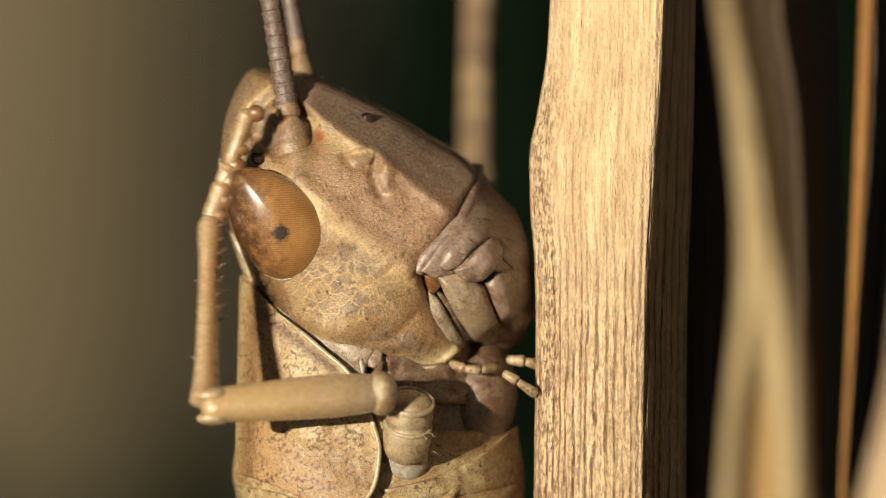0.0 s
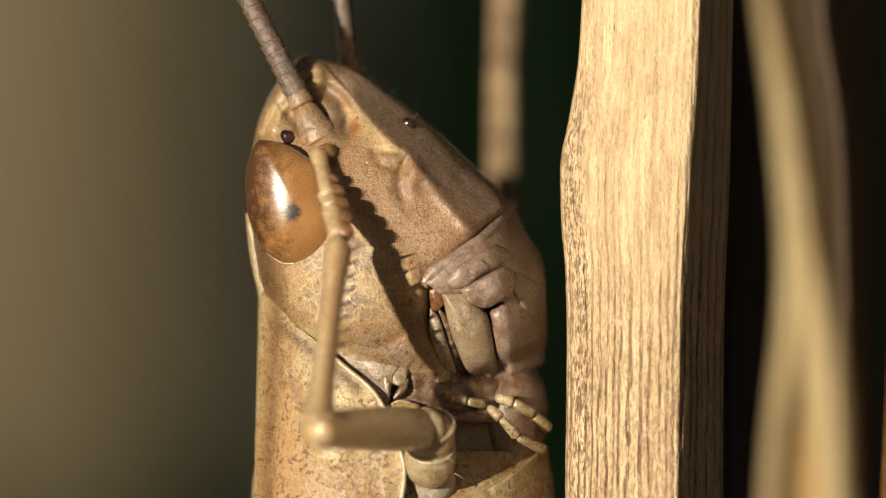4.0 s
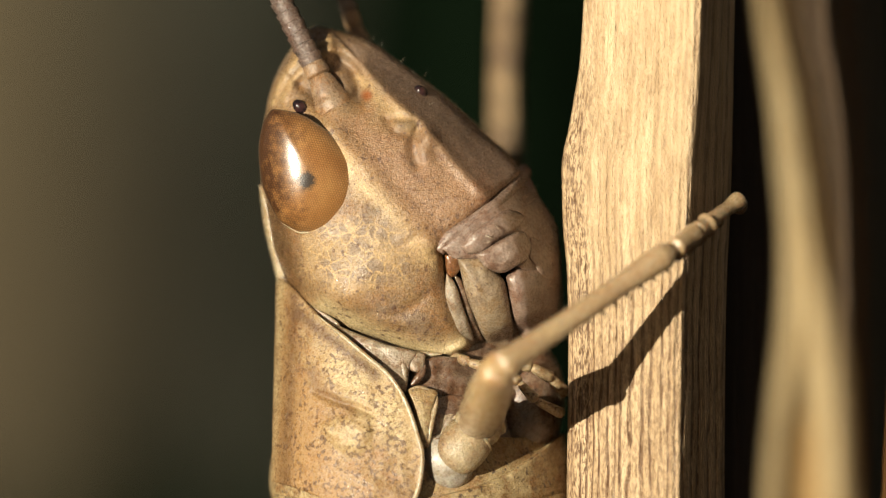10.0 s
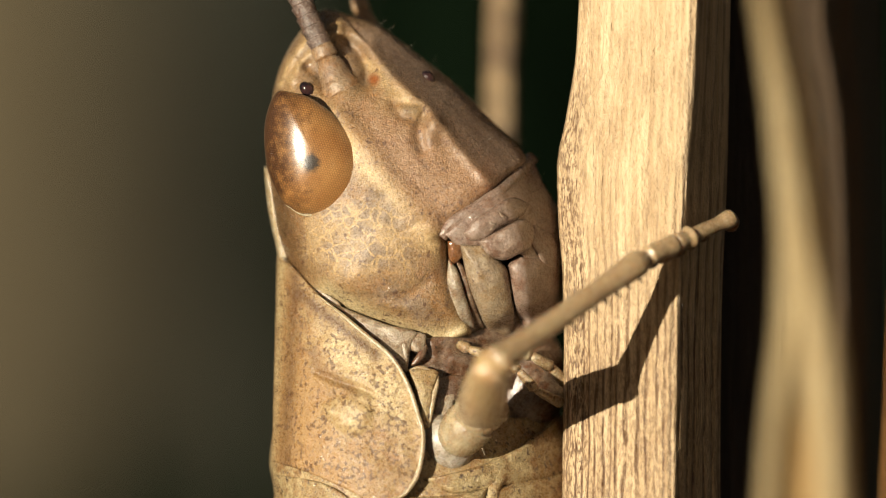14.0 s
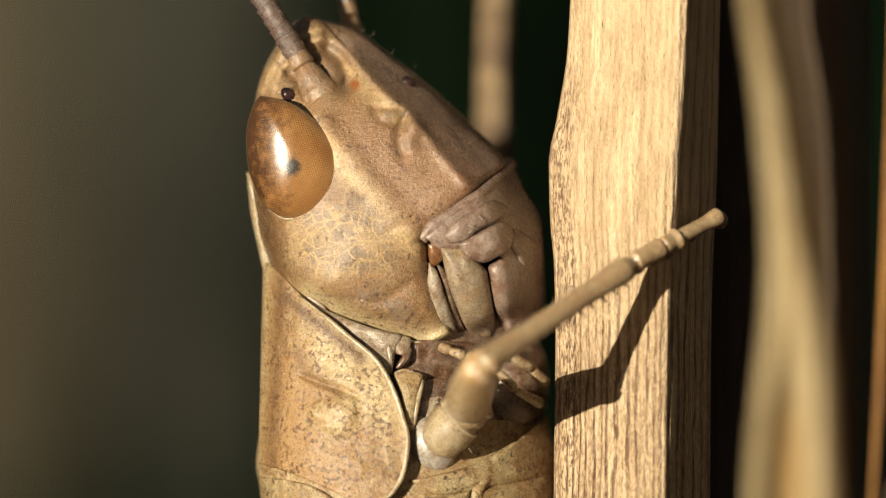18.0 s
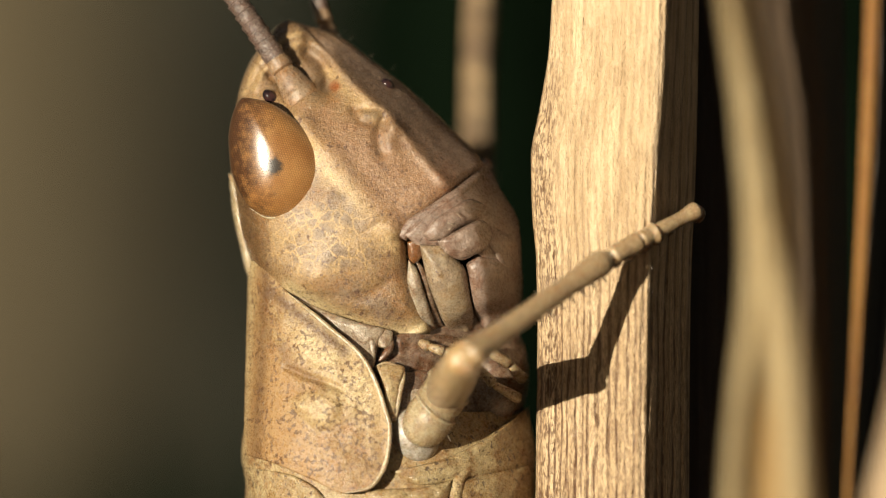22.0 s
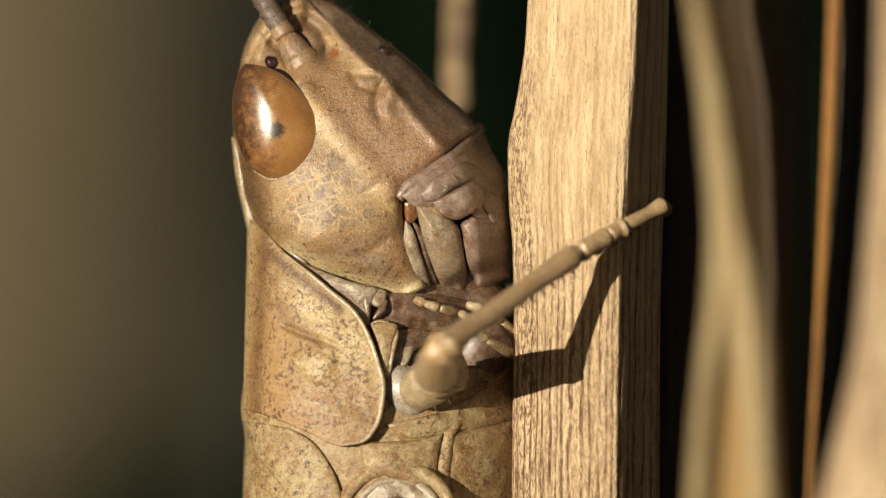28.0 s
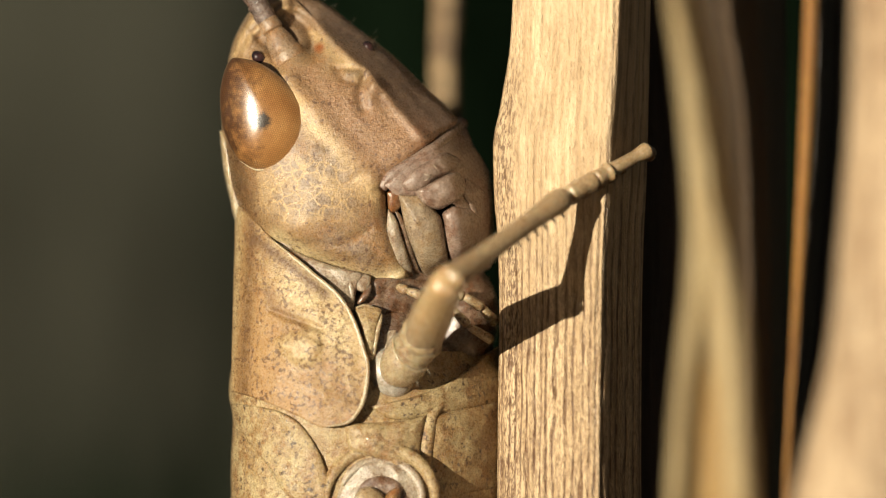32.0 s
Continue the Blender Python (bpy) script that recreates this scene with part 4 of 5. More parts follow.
def eye_mesh(n=44, m=110):
    """A bulging lens over the outline of the eye, wrapping back at its rear edge."""
    wide = EYE_LINE[-3:] + EYE_LINE + EYE_LINE[:4]
    d = np.concatenate([[0], np.cumsum([math.dist(p, q) for p, q in zip(wide, wide[1:])])]) / sum(math.dist(p, q) for p, q in zip(wide, wide[1:]))
    f = path2(wide)
    edge = np.array([f(d[3] + (d[-4] - d[3]) * j / m) for j in range(m)])
    c = np.array([556.0, 300.0])
    verts = [at(c[0], c[1], EYE_C.y - 0.43) - EYE_C]
    for k in range(1, n + 9):
        g = math.pi / 2 * k / n
        for e in edge:
            p = c + (e - c) * math.sin(g)
            back = 0.000016 * max(0, c[0] - p[0]) ** 2
            verts.append(at(p[0], p[1], EYE_C.y + back - 0.43 * math.cos(g)) - EYE_C)
    rows = n + 8
    faces = [(0, 1 + (j + 1) % m, 1 + j) for j in range(m)]
    for k in range(rows - 1):
        for j in range(m):
            q = (j + 1) % m
            faces.append((1 + k * m + j, 1 + k * m + q, 1 + (k + 1) * m + q, 1 + (k + 1) * m + j))
    faces.append(tuple(1 + (rows - 1) * m + j for j in range(m)))
    return mesh("eye", verts, faces)


eye_me = eye_mesh()
eye = part("eye", eye_me, EYE, head, "glossy amber compound eye with a dark spot")
eye.location = (EYE_C - PIVOT) * MM
far_me = eye_me.copy()
far_me.transform(Matrix.Diagonal((1, -1, 1, 1)))
far_me.flip_normals()
far_eye = part("eye", far_me, EYE, head, "glossy amber compound eye")
far_eye.location = (Vector((EYE_C.x, 2 * YC - EYE_C.y, EYE_C.z)) - PIVOT) * MM
f = path2(EYE_LINE[5:14])
ring = [at(a + 0.006 * (a - 556), b + 0.006 * (b - 300), EYE_C.y - 0.03) - PIVOT for a, b in (f(i / 69) for i in range(70))]
part("eye_ring", tube("eye_ring", ring, [0.05 * math.sin(math.pi * (i + 2) / 73) for i in range(70)], 10), RIM, head, "pale ring round the eye")
cam.data.dof.use_dof = True
cam.data.dof.focus_object = eye
cam.data.dof.aperture_fstop = 64.0

for a, b, r in ((537, 180, 0.115), (751, 152, 0.10)):
    c = at(a, b, face_depth(a, b, head_r) - relief(a, b) - 0.01)
    o = part("ocellus", egg("ocellus", c, r * 1.15, r * 0.82, 0.085, 45, 0.0, c, 14, 20), OCELLUS, head, "tiny shiny black simple eye")
    o.location = (c - PIVOT) * MM


MOUTH_EDGE = [(815, 280), (875, 345), (912, 395), (930, 450), (948, 620)]


part("occiput", pillow("occiput", [(464, 318), (472, 385), (486, 446), (506, 512), (520, 520), (515, 470), (500, 400), (490, 330)], lambda a, b: YC - 0.28, 0.22, 0.5, PIVOT), RIM, head, "pale strip at the back of the head")


def mouth_depth(sink):
    """The mouth lies on the face, and turns away towards its front."""
    def depth(a, b):
        return face_depth(a, b) + sink + 0.03 + 0.0058 * min(150, max(0, side_of(MOUTH_EDGE, a, b)))
    return depth


PLATES = [
    ("clypeus", [(790, 430), (832, 392), (900, 338), (936, 296), (962, 338), (996, 398), (1002, 455), (945, 470), (900, 450), (850, 448), (815, 448)], -0.07, 0.04, MOUTH),
    ("clypeus_lobe", [(823, 428), (836, 440), (857, 437), (890, 413), (926, 392), (936, 374), (908, 360), (872, 380), (838, 404)], -0.11, 0.15, MOUTH),
    ("labrum_root", [(848, 441), (868, 464), (895, 473), (918, 463), (942, 448), (948, 424), (930, 398), (893, 414), (866, 430)], -0.13, 0.19, MOUTH),
    ("cheek_fold", [(945, 405), (975, 420), (1000, 440), (1004, 500), (980, 500), (955, 462), (942, 440)], -0.06, 0.13, MOUTH),
    ("mandible", [(816, 444), (850, 444), (884, 468), (903, 492), (913, 540), (918, 582), (908, 606), (890, 611), (866, 590), (848, 552), (832, 510)], 0.06, 0.27, JAW),
    ("labrum", [(903, 480), (922, 462), (945, 462), (1000, 470), (1006, 520), (1000, 572), (970, 590), (942, 596), (925, 574), (911, 530)], 0.04, 0.28, MOUTH),
    ("mandible_joint", [(794, 442), (806, 434), (824, 440), (822, 466), (806, 482), (797, 470)], 0.14, 0.08, JOINT_SKIN),
    ("maxilla", [(797, 474), (811, 488), (830, 540), (846, 586), (850, 602), (836, 612), (822, 598), (806, 552), (795, 508)], 0.10, 0.11, SKIN),
    ("maxilla", [(808, 470), (824, 486), (842, 535), (860, 585), (868, 604), (856, 612), (842, 580), (826, 530)], 0.20, 0.10, MEMBRANE),
]
for name, poly, sink, dome, m in PLATES:
    me = pillow(name, poly, mouth_depth(sink), dome, 0.5, PIVOT, wobble=0.02)
    part(name, me, m, head)
    if name in ("mandible", "maxilla", "clypeus_lobe"):
        part(name, mirrored(me), m, head)
f = path2([(938, 290), (900, 337), (850, 377), (802, 410), (783, 434)])
seam = [at(a, b, mouth_depth(0.05)(a, b)) - PIVOT for a, b in (f(i / 39) for i in range(40))]
part("seam", tube("seam", seam, [0.10] * 40, 10), MOUTH, head, "sunken seam between forehead and mouth")
core = egg("mouth_core", at(880, 500, YC), 1.25, 0.85, 0.85, 20, 0.0, PIVOT, 24, 32)
part("mouth_core", core, MEMBRANE, head)
f = path2([(556, 548), (600, 573), (680, 604), (740, 619), (790, 618)])
bead = [at(a, b, face_depth(a - 4, b - 10, head_r) - 0.045) - PIVOT for a, b in (f(i / 69) for i in range(70))]
part("cheek_rim", tube("cheek_rim", bead, [0.06 * min(1, (i + 1) / 14, (71 - i) / 14) for i in range(70)], 10), RIM, head, "pale yellow raised lower edge of the cheek")



def palp(knots, r, label):
    """A jointed feeler below the mouth."""
    pts = [at(*k) - PIVOT for k in knots]
    first = None
    for p, q in zip(pts, pts[1:]):
        line = [p.lerp(q, t) for t in (0, 0.08, 0.3, 0.6, 0.9, 1.0)]
        me = tube("palp_joint", line, [r * f for f in (0.45, 0.75, 0.85, 0.95, 1.05, 0.5)], 12)
        part("palp_joint", me, PALE, head, label)


palp([(806, 618, -0.7), (838, 632, -1.1), (866, 640, -1.1), (902, 646, -0.8)], 0.08, "pale jointed mouth palp")
palp([(918, 632, -1.0), (950, 640, -1.1), (985, 660, -0.9), (1012, 688, -0.6)], 0.09, "pale jointed mouth palp")
palp([(905, 648, -1.4), (928, 668, -1.5), (958, 700, -1.4), (1006, 724, -0.9)], 0.08, "pale jointed mouth palp")

rng = random.Random(4)
hair_v, hair_f = [], []
spots = [(rng.uniform(0, 1), rng.uniform(0, 1)) for _ in range(46)]
for u, w in spots:
    s0 = 0.08 + 0.56 * u
    o = full_r(s0) - 2 - 40 * w ** 2
    p = V0 + AX * s0 * HL + NX * o
    root = at(p[0], p[1], face_depth(p[0], p[1]) - max(relief(p[0], p[1]), -0.5) + 0.03) - PIVOT
    d = Vector((0.8 + rng.uniform(-0.4, 0.4), rng.uniform(-0.9, -0.1), 0.35 + rng.uniform(-0.4, 0.4))).normalized()
    e = d.orthogonal().normalized() * 0.003
    f = d.cross(e)
    ln = rng.uniform(0.08, 0.22)
    bend = Vector((0, 0, rng.uniform(0, 0.35))) * ln
    k = len(hair_v)
    hair_v += [root + e, root - e * 0.5 + f * 0.9, root - e * 0.5 - f * 0.9, root + d * ln * 0.5 + e * 0.7, root + d * ln * 0.5 - e * 0.3 + f * 0.6,
               root + d * ln * 0.5 - e * 0.3 - f * 0.6, root + d * ln + bend]
    for i in range(3):
        j = (i + 1) % 3
        hair_f += [(k + i, k + j, k + 3 + j, k + 3 + i), (k + 3 + i, k + 3 + j, k + 6)]
for a, b, da, db in ((866, 406, 20, 8), (884, 388, 10, 12), (868, 420, 12, -8)):
    p, q = (at(x, y, mouth_depth(-0.3)(x, y)) - PIVOT for x, y in ((a, b), (a + da, b + db)))
    part("bristle", tube("bristle", [p, p.lerp(q, 0.5) + Vector((0, -0.05, 0)), q], [0.008, 0.007, 0.002], 5), HAIR, head)
tagged(part("hairs", mesh("hairs", hair_v, hair_f), HAIR, head, "fine pale hairs of the forehead"), kind="stuff")

# ---- body ----
body_l = curve([440, 480, 560, 700, 850, 900, 1000, 1300, 1700, 2400, 3200], [520, 488, 484, 478, 470, 478, 474, 480, 500, 560, 700])
body_r = curve([440, 520, 640, 720, 900, 1100, 1700, 2400, 3200], [800, 880, 975, 1006, 1018, 1018, 995, 900, 760])
body_w = curve([440, 520, 640, 760, 1000, 1700, 2400, 3200], [1.0, 1.35, 1.65, 1.85, 2.0, 1.9, 1.5, 0.5])


def body_depth(a, b, lift=0.0):
    l, r = body_l(b), body_r(b)
    q = min(abs((a - (l + r) / 2) / ((r - l) / 2)), 1.0)
    p = 2.5 if a < (l + r) / 2 else 1.75
    return YC - body_w(b) * (1 - q ** p) ** (1 / p) - lift


def body_loft(name, b0, b1, n, shrink, m=96):
    verts = []
    for i in range(n):
        b = b0 + (b1 - b0) * i / (n - 1)
        l, r, w = body_l(b) + shrink(b) * 60, body_r(b) - shrink(b) * 60, body_w(b) * (1 - shrink(b))
        for j in range(m):
            g = 2 * math.pi * j / m
            c, sn = math.cos(g), math.sin(g)
            p = 2 / (2.5 if c < 0 else 1.75)
            a = (l + r) / 2 + (r - l) / 2 * math.copysign(abs(c) ** p, c)
            y = YC - w * math.copysign(abs(sn) ** p, sn)
            k = 0.03 * noise.noise((a / 60, b / 60, y))
            verts.append(at(a, b, y + k) - ORIGIN)
    faces = grid_faces(n, m, True)
    faces.append(tuple(range(m)))
    faces.append(tuple((n - 1) * m + j for j in range(m)))
    return mesh(name, verts, faces)


part("neck", body_loft("neck", 500, 800, 30, lambda b: 0.30), MEMBRANE, hopper, "dark brown folded neck membrane")
part("thorax", body_loft("thorax", 770, 1500, 70, lambda b: 0.07 + 0.12 * math.exp(-((b - 770) / 40) ** 2)), SHIELD, hopper)
part("abdomen", body_loft("abdomen", 1480, 3200, 90, lambda b: 0.10 + 0.03 * math.sin((b - 1480) / 160 * math.pi) ** 8), SHIELD, hopper)


def pronotum():
    """The saddle behind the head: two side lobes joined over the back."""
    front = path2([(487, 482), (515, 506), (560, 553), (640, 620), (690, 664), (714, 702), (736, 762), (746, 800)])
    rear = path2([(478, 848), (520, 860), (558, 874), (610, 897), (660, 919), (705, 910), (738, 860), (746, 812)])
    groove = [(556, 690), (590, 704), (628, 716), (656, 728)]
    n, m = 90, 90
    side = []
    for i in range(n):
        f, r = front(i / (n - 1)), rear(i / (n - 1))
        row = []
        for j in range(m):
            a, b = f + (r - f) * (j / (m - 1))
            a = max(a, body_l(b))
            y = body_depth(a, b, 0.10)
            d = math.hypot((a - 616) / 36, (b - 762) / 30) + 0.5 * noise.noise((a / 24, b / 24, 2.2))
            rise = 0.08 / (1 + math.exp((d - 1) * 9)) - 0.055 * math.exp(-(near(groove, a, b) / 6) ** 2)
            rise += 0.015 * math.exp(-(near([(500, 800), (560, 820), (690, 870)], a, b) / 14) ** 2)
            rise += 0.02 * noise.noise((a / 26, b / 26, 4.2)) + 0.05 * (i / n) ** 8
            k = min(1.0, i / 6)
            row.append((a, b, y - rise * k))
        side.append(row)
    verts, cols = [], []
    for row in [[(a, b, 2 * YC - y) for a, b, y in r] for r in side[:0:-1]] + side:
        verts += [at(a, b, y) - ORIGIN for a, b, y in row]
    me = mesh("pronotum", verts, grid_faces(2 * n - 1, m))
    layer = me.color_attributes.new("zone", "FLOAT_COLOR", "POINT")
    zones = []
    for row in side[:0:-1] + side:
        for a, b, y in row:
            pale = soft_step(1 - math.hypot((a - 616) / 40, (b - 765) / 36) - 0.5 * noise.noise((a / 24, b / 24, 2.2)), 0.12) + 0.6 * math.exp(-(near([(600, 640), (680, 720), (725, 800)], a, b) / 36) ** 2)
            pale += 0.9 * math.exp(-((a - body_l(b) - 8) / 9) ** 2)
            brown = math.exp(-((a - body_l(b) - 32) / 13) ** 2) * 0.8 + 1.0 * math.exp(-(near([(530, 552), (600, 608), (664, 660)], a, b) / 11) ** 2)
            groove_side = side_of([(545, 660), (590, 700), (660, 745), (745, 790)], a, b)
            pale += 0.8 * soft_step(groove_side, 8) * soft_step(a - 575 - 0.4 * (b - 640), 14)
            warm = soft_step(-groove_side, 12) * soft_step(640 - a, 26) * soft_step(b - 560, 20)
            brown += 0.6 * math.exp(-(near([(548, 650), (560, 684), (600, 706), (622, 726)], a, b) / 8) ** 2)
            zones += [min(pale, 1), min(brown, 1), warm * 0.8 * (1 - min(pale, 1)), 1]
    layer.data.foreach_set("color", zones)
    ob = part("pronotum", me, SADDLE, hopper, "straw-coloured shield with dark specks")
    s = ob.modifiers.new("thickness", "SOLIDIFY")
    s.thickness, s.offset = 0.09 * MM, -1
    # pale raised rim
    line = [(560, 553), (640, 620), (690, 664), (714, 702), (736, 762), (746, 804), (740, 858), (706, 910), (662, 919)]
    f = path2(line)
    pts = []
    for i in range(80):
        a, b = f(i / 79)
        pts.append(at(a, b, body_depth(a, b, 0.115)) - ORIGIN)
    part("rim", tube("rim", pts, [0.038 * min(1, (i + 2) / 12, (81 - i) / 12) for i in range(80)], 10), RIM, ob, "pale raised edge of the shield")


pronotum()
BODY_PLATES = [
    ("neck_skin", [(540, 540), (600, 572), (680, 604), (738, 622), (724, 650), (716, 690), (704, 682), (676, 650), (620, 602), (560, 556)], 0.12, 0.10, SKIN),
    ("neck_skin", [(492, 478), (520, 504), (560, 542), (600, 570), (604, 592), (560, 558), (516, 516), (494, 494)], 0.10, 0.07, SKIN),
    ("side_plate", [(720, 686), (740, 680), (774, 690), (766, 720), (757, 786), (746, 792), (735, 740)], 0.06, 0.10, SHIELD),
    ("side_plate", [(770, 700), (800, 694), (835, 700), (826, 722), (802, 742), (782, 776), (764, 790), (762, 740)], 0.24, 0.05, MEMBRANE),
    ("side_plate", [(776, 736), (790, 724), (806, 722), (800, 746), (786, 768), (774, 772)], 0.22, 0.04, SKIN),
    ("neck_fold", [(722, 624), (738, 618), (752, 626), (750, 642), (736, 654), (724, 650), (718, 638)], 0.15, 0.06, SKIN),
    ("breast_plate", [(745, 880), (830, 860), (900, 830), (1000, 760), (1004, 860), (900, 890), (800, 905)], 0.14, 0.12, SHIELD),
    ("breast_plate", [(700, 912), (800, 908), (860, 895), (850, 960), (845, 1060), (790, 990), (710, 960)], 0.06, 0.12, SHIELD),
    ("breast_plate", [(868, 898), (1000, 868), (1002, 1030), (930, 1050), (870, 1100), (860, 980)], 0.08, 0.12, SHIELD),
    ("wing_base", [(480, 870), (560, 884), (610, 910), (660, 990), (680, 1080), (600, 1060), (540, 980), (500, 930)], 0.075, 0.045, SHIELD),
]
for name, poly, sink, dome, m in BODY_PLATES:
    part(name, pillow(name, poly, lambda a, b: body_depth(a, b) + sink, dome, 0.3, ORIGIN, wobble=0.03), m, hopper)
FOLDS = [([(752, 640), (742, 660), (726, 678)], 0.06, 0.17, MEMBRANE), ([(700, 622), (712, 640), (716, 668)], 0.06, 0.11, SKIN),
         ([(766, 690), (772, 700), (764, 736), (755, 790)], 0.045, 0.04, RIM), ([(718, 688), (740, 681), (768, 690)], 0.03, 0.05, PALE),
         ([(912, 856), (872, 894), (860, 950), (852, 1030), (850, 1100)], 0.14, 0.125, SHIELD)]


def creased(a, b):
    """Soft skin in shallow creases that run back from the neck."""
    return body_depth(a, b) + 0.30 + 0.05 * math.sin((b * 0.9 + a * 0.22) / 7 + 1.5 * noise.noise((a / 40, b / 40, 1.1)))


part("neck_skin", pillow("neck_skin", [(730, 640), (770, 626), (850, 630), (930, 660), (930, 720), (860, 720), (800, 716), (760, 706), (728, 690)], creased, 0.06, 0.4, ORIGIN, wobble=0.05, rings=26, around=96),
     MEMBRANE, hopper, "dark brown creased skin under the cheek")
for line, r, sink, m in FOLDS:
    f = path2(line)
    pts = [at(a, b, body_depth(a, b) + sink) - ORIGIN for a, b in (f(i / 29) for i in range(30))]
    part("skin_fold", tube("skin_fold", pts, [r * (0.08 + 0.92 * math.sin(math.pi * i / 29) ** 0.6) for i in range(30)], 12), m, hopper)
part("breast", egg("breast", at(925, 720, 0.2), 1.0, 0.62, 0.9, -10, 0.0, ORIGIN, 24, 32), MEMBRANE, hopper, "dark folded skin of the breast")
hub = (768, 1050)


def disc(r, q=1.0):
    return [(hub[0] + r * math.cos(t) * (1 + 0.05 * math.sin(3 * t)), hub[1] + r * q * math.sin(t)) for t in np.linspace(0, 2 * math.pi, 13)[:-1]]


lie = body_depth(hub[0], hub[1])
for r, sink, dome, m, dx, dy in ((116, 0.10, 0.05, SHIELD, 0, 0), (84, 0.06, 0.10, SKIN, 2, 10), (56, 0.00, 0.10, MEMBRANE, 4, 14)):
    part("coxa_fold", pillow("coxa_fold", [(a + dx, b + dy) for a, b in disc(r, 0.92)], lambda a, b: lie + sink, dome, 0.4, ORIGIN, wobble=0.03), m, hopper)
for r, w, g0, g1, m in ((106, 0.12, 175, 395, SHIELD), (80, 0.10, 200, 380, SKIN)):
    pts = [at(hub[0] + 4 + r * math.cos(radians(g)), hub[1] + 8 + 0.92 * r * math.sin(radians(g)), lie + 0.07 - 0.06 * math.sin(radians(g * 2 + r))) - ORIGIN for g in np.linspace(g0, g1, 40)]
    part("coxa_rim", tube("coxa_rim", pts, [w * math.sin(math.pi * (i + 1) / 41) ** 0.5 for i in range(40)], 10), m, hopper)
part("coxa", egg("coxa", at(756, 1084, lie - 0.15), 0.42, 0.30, 0.30, 20, 0.1, ORIGIN, 20, 28), PALE, hopper)
part("coxa", egg("coxa", at(790, 1064, lie - 0.08), 0.26, 0.13, 0.22, -35, 0.1, ORIGIN, 16, 20), AMBER, hopper)
coxa = egg("coxa", at(786, 812, -1.28), 0.46, 0.36, 0.34, 42, 0.1, ORIGIN, 24, 32)
part("coxa", coxa, BLUISH, hopper, "bluish white hip joint of the foreleg")


# ---- legs and antennae, each along its own z axis from its joint ----
def limb(p, q, inner=None):
    """The pose of a limb from joint p towards q, millimetres about the thing's base; its -x side faces the way inner."""
    p, q = Vector(p), Vector(q)
    z = (q - p).normalized()
    if inner is None:
        return Matrix.Translation((p - ORIGIN) * MM) @ z.to_track_quat("Z", "Y").to_matrix().to_4x4()
    x = (z * z.dot(inner) - inner).normalized()
    y = z.cross(x)
    return Matrix.Translation((p - ORIGIN) * MM) @ Matrix((x, y, z)).transposed().to_4x4()


def joint_mesh(name, length, knots, n=18, flat=1.0, flute=0.0):
    f = curve([k[0] for k in knots], [k[1] for k in knots])
    zs = np.linspace(0, 1, 40)
    return tube(name, [(0, 0, length * z) for z in zs], [f(z) for z in zs], n, flat, (0, 1, 0),
                (lambda i, g: flute * math.cos(3 * g)) if flute else None)


trochanter = part("trochanter", joint_mesh("trochanter", 1.12, [(0, 0.14), (0.06, 0.25), (0.2, 0.34), (0.42, 0.375), (0.52, 0.355), (0.58, 0.325), (0.66, 0.36), (0.86, 0.345), (0.95, 0.29), (1, 0.17)], 28, 1.0, 0.03), PALE, hopper, "pale lower leg segment with brown spots")
femur = part("femur", joint_mesh("femur", 2.9, [(0, 0.16), (0.06, 0.27), (0.3, 0.33), (0.7, 0.30), (0.9, 0.27), (0.97, 0.25), (1, 0.12)], 24, 1.0, 0.05), THIGH, hopper)
tibia = part("tibia", joint_mesh("tibia", 3.3, [(0, 0.1), (0.03, 0.24), (0.1, 0.21), (0.3, 0.17), (0.7, 0.16), (0.93, 0.2), (1, 0.1)], 20, 1.0, 0.04), LEG, hopper)
for z, r, w in ((1.0, 0.335, 0.05), (0.63, 0.345, 0.035)):
    loop = [(r * math.cos(t), r * math.sin(t), z + 0.06 * math.sin(t)) for t in np.linspace(0, 2 * math.pi, 33)]
    part("joint_ring", tube("joint_ring", loop, [w] * 33, 8), RIM, trochanter)
part("femur_base", egg("femur_base", Vector((0.0, 0.0, 0.14)), 0.26, 0.34, 0.34, 0, 0.0, Vector((0, 0, 0)), 20, 28), PALE, femur, "cream base of the thigh")
for s in (-1, 1):
    part("knee", egg("knee", Vector((0.05, 0.17 * s, 2.74)), 0.26, 0.20, 0.12, 0, 0.1, Vector((0, 0, 0)), 16, 20), LEG, femur, "amber lobe of the knee")
part("femur_ridge", tube("femur_ridge", [(-0.26, 0, 0.35), (-0.315, 0, 0.9), (-0.30, 0, 2.0), (-0.25, 0, 2.6)], [0.02, 0.045, 0.045, 0.02], 8), PALE, femur)
rng = random.Random(11)
for i in range(7):
    for s in (-1, 1):
        z = 1.55 + i * 0.235 + 0.06 * s
        p = Vector((-0.14, 0.07 * s, z))
        d = Vector((-0.9, 0.22 * s, 0.5)).normalized() * rng.uniform(0.17, 0.25)
        part("spine", tube("spine", [p, p + d * 0.3, p + d * 0.65, p + d], [0.030, 0.024, 0.014, 0.002], 7), SPINE, tibia)
for i in range(26):
    g, z = rng.uniform(0, 6.28), rng.uniform(0.2, 3.2)
    p = Vector((0.155 * math.cos(g), 0.155 * math.sin(g), z))
    d = Vector((math.cos(g), math.sin(g), 0.6)) * rng.uniform(0.05, 0.10)
    part("bristle", tube("bristle", [p, p + d * 0.5, p + d], [0.005, 0.004, 0.001], 5), HAIR, tibia)
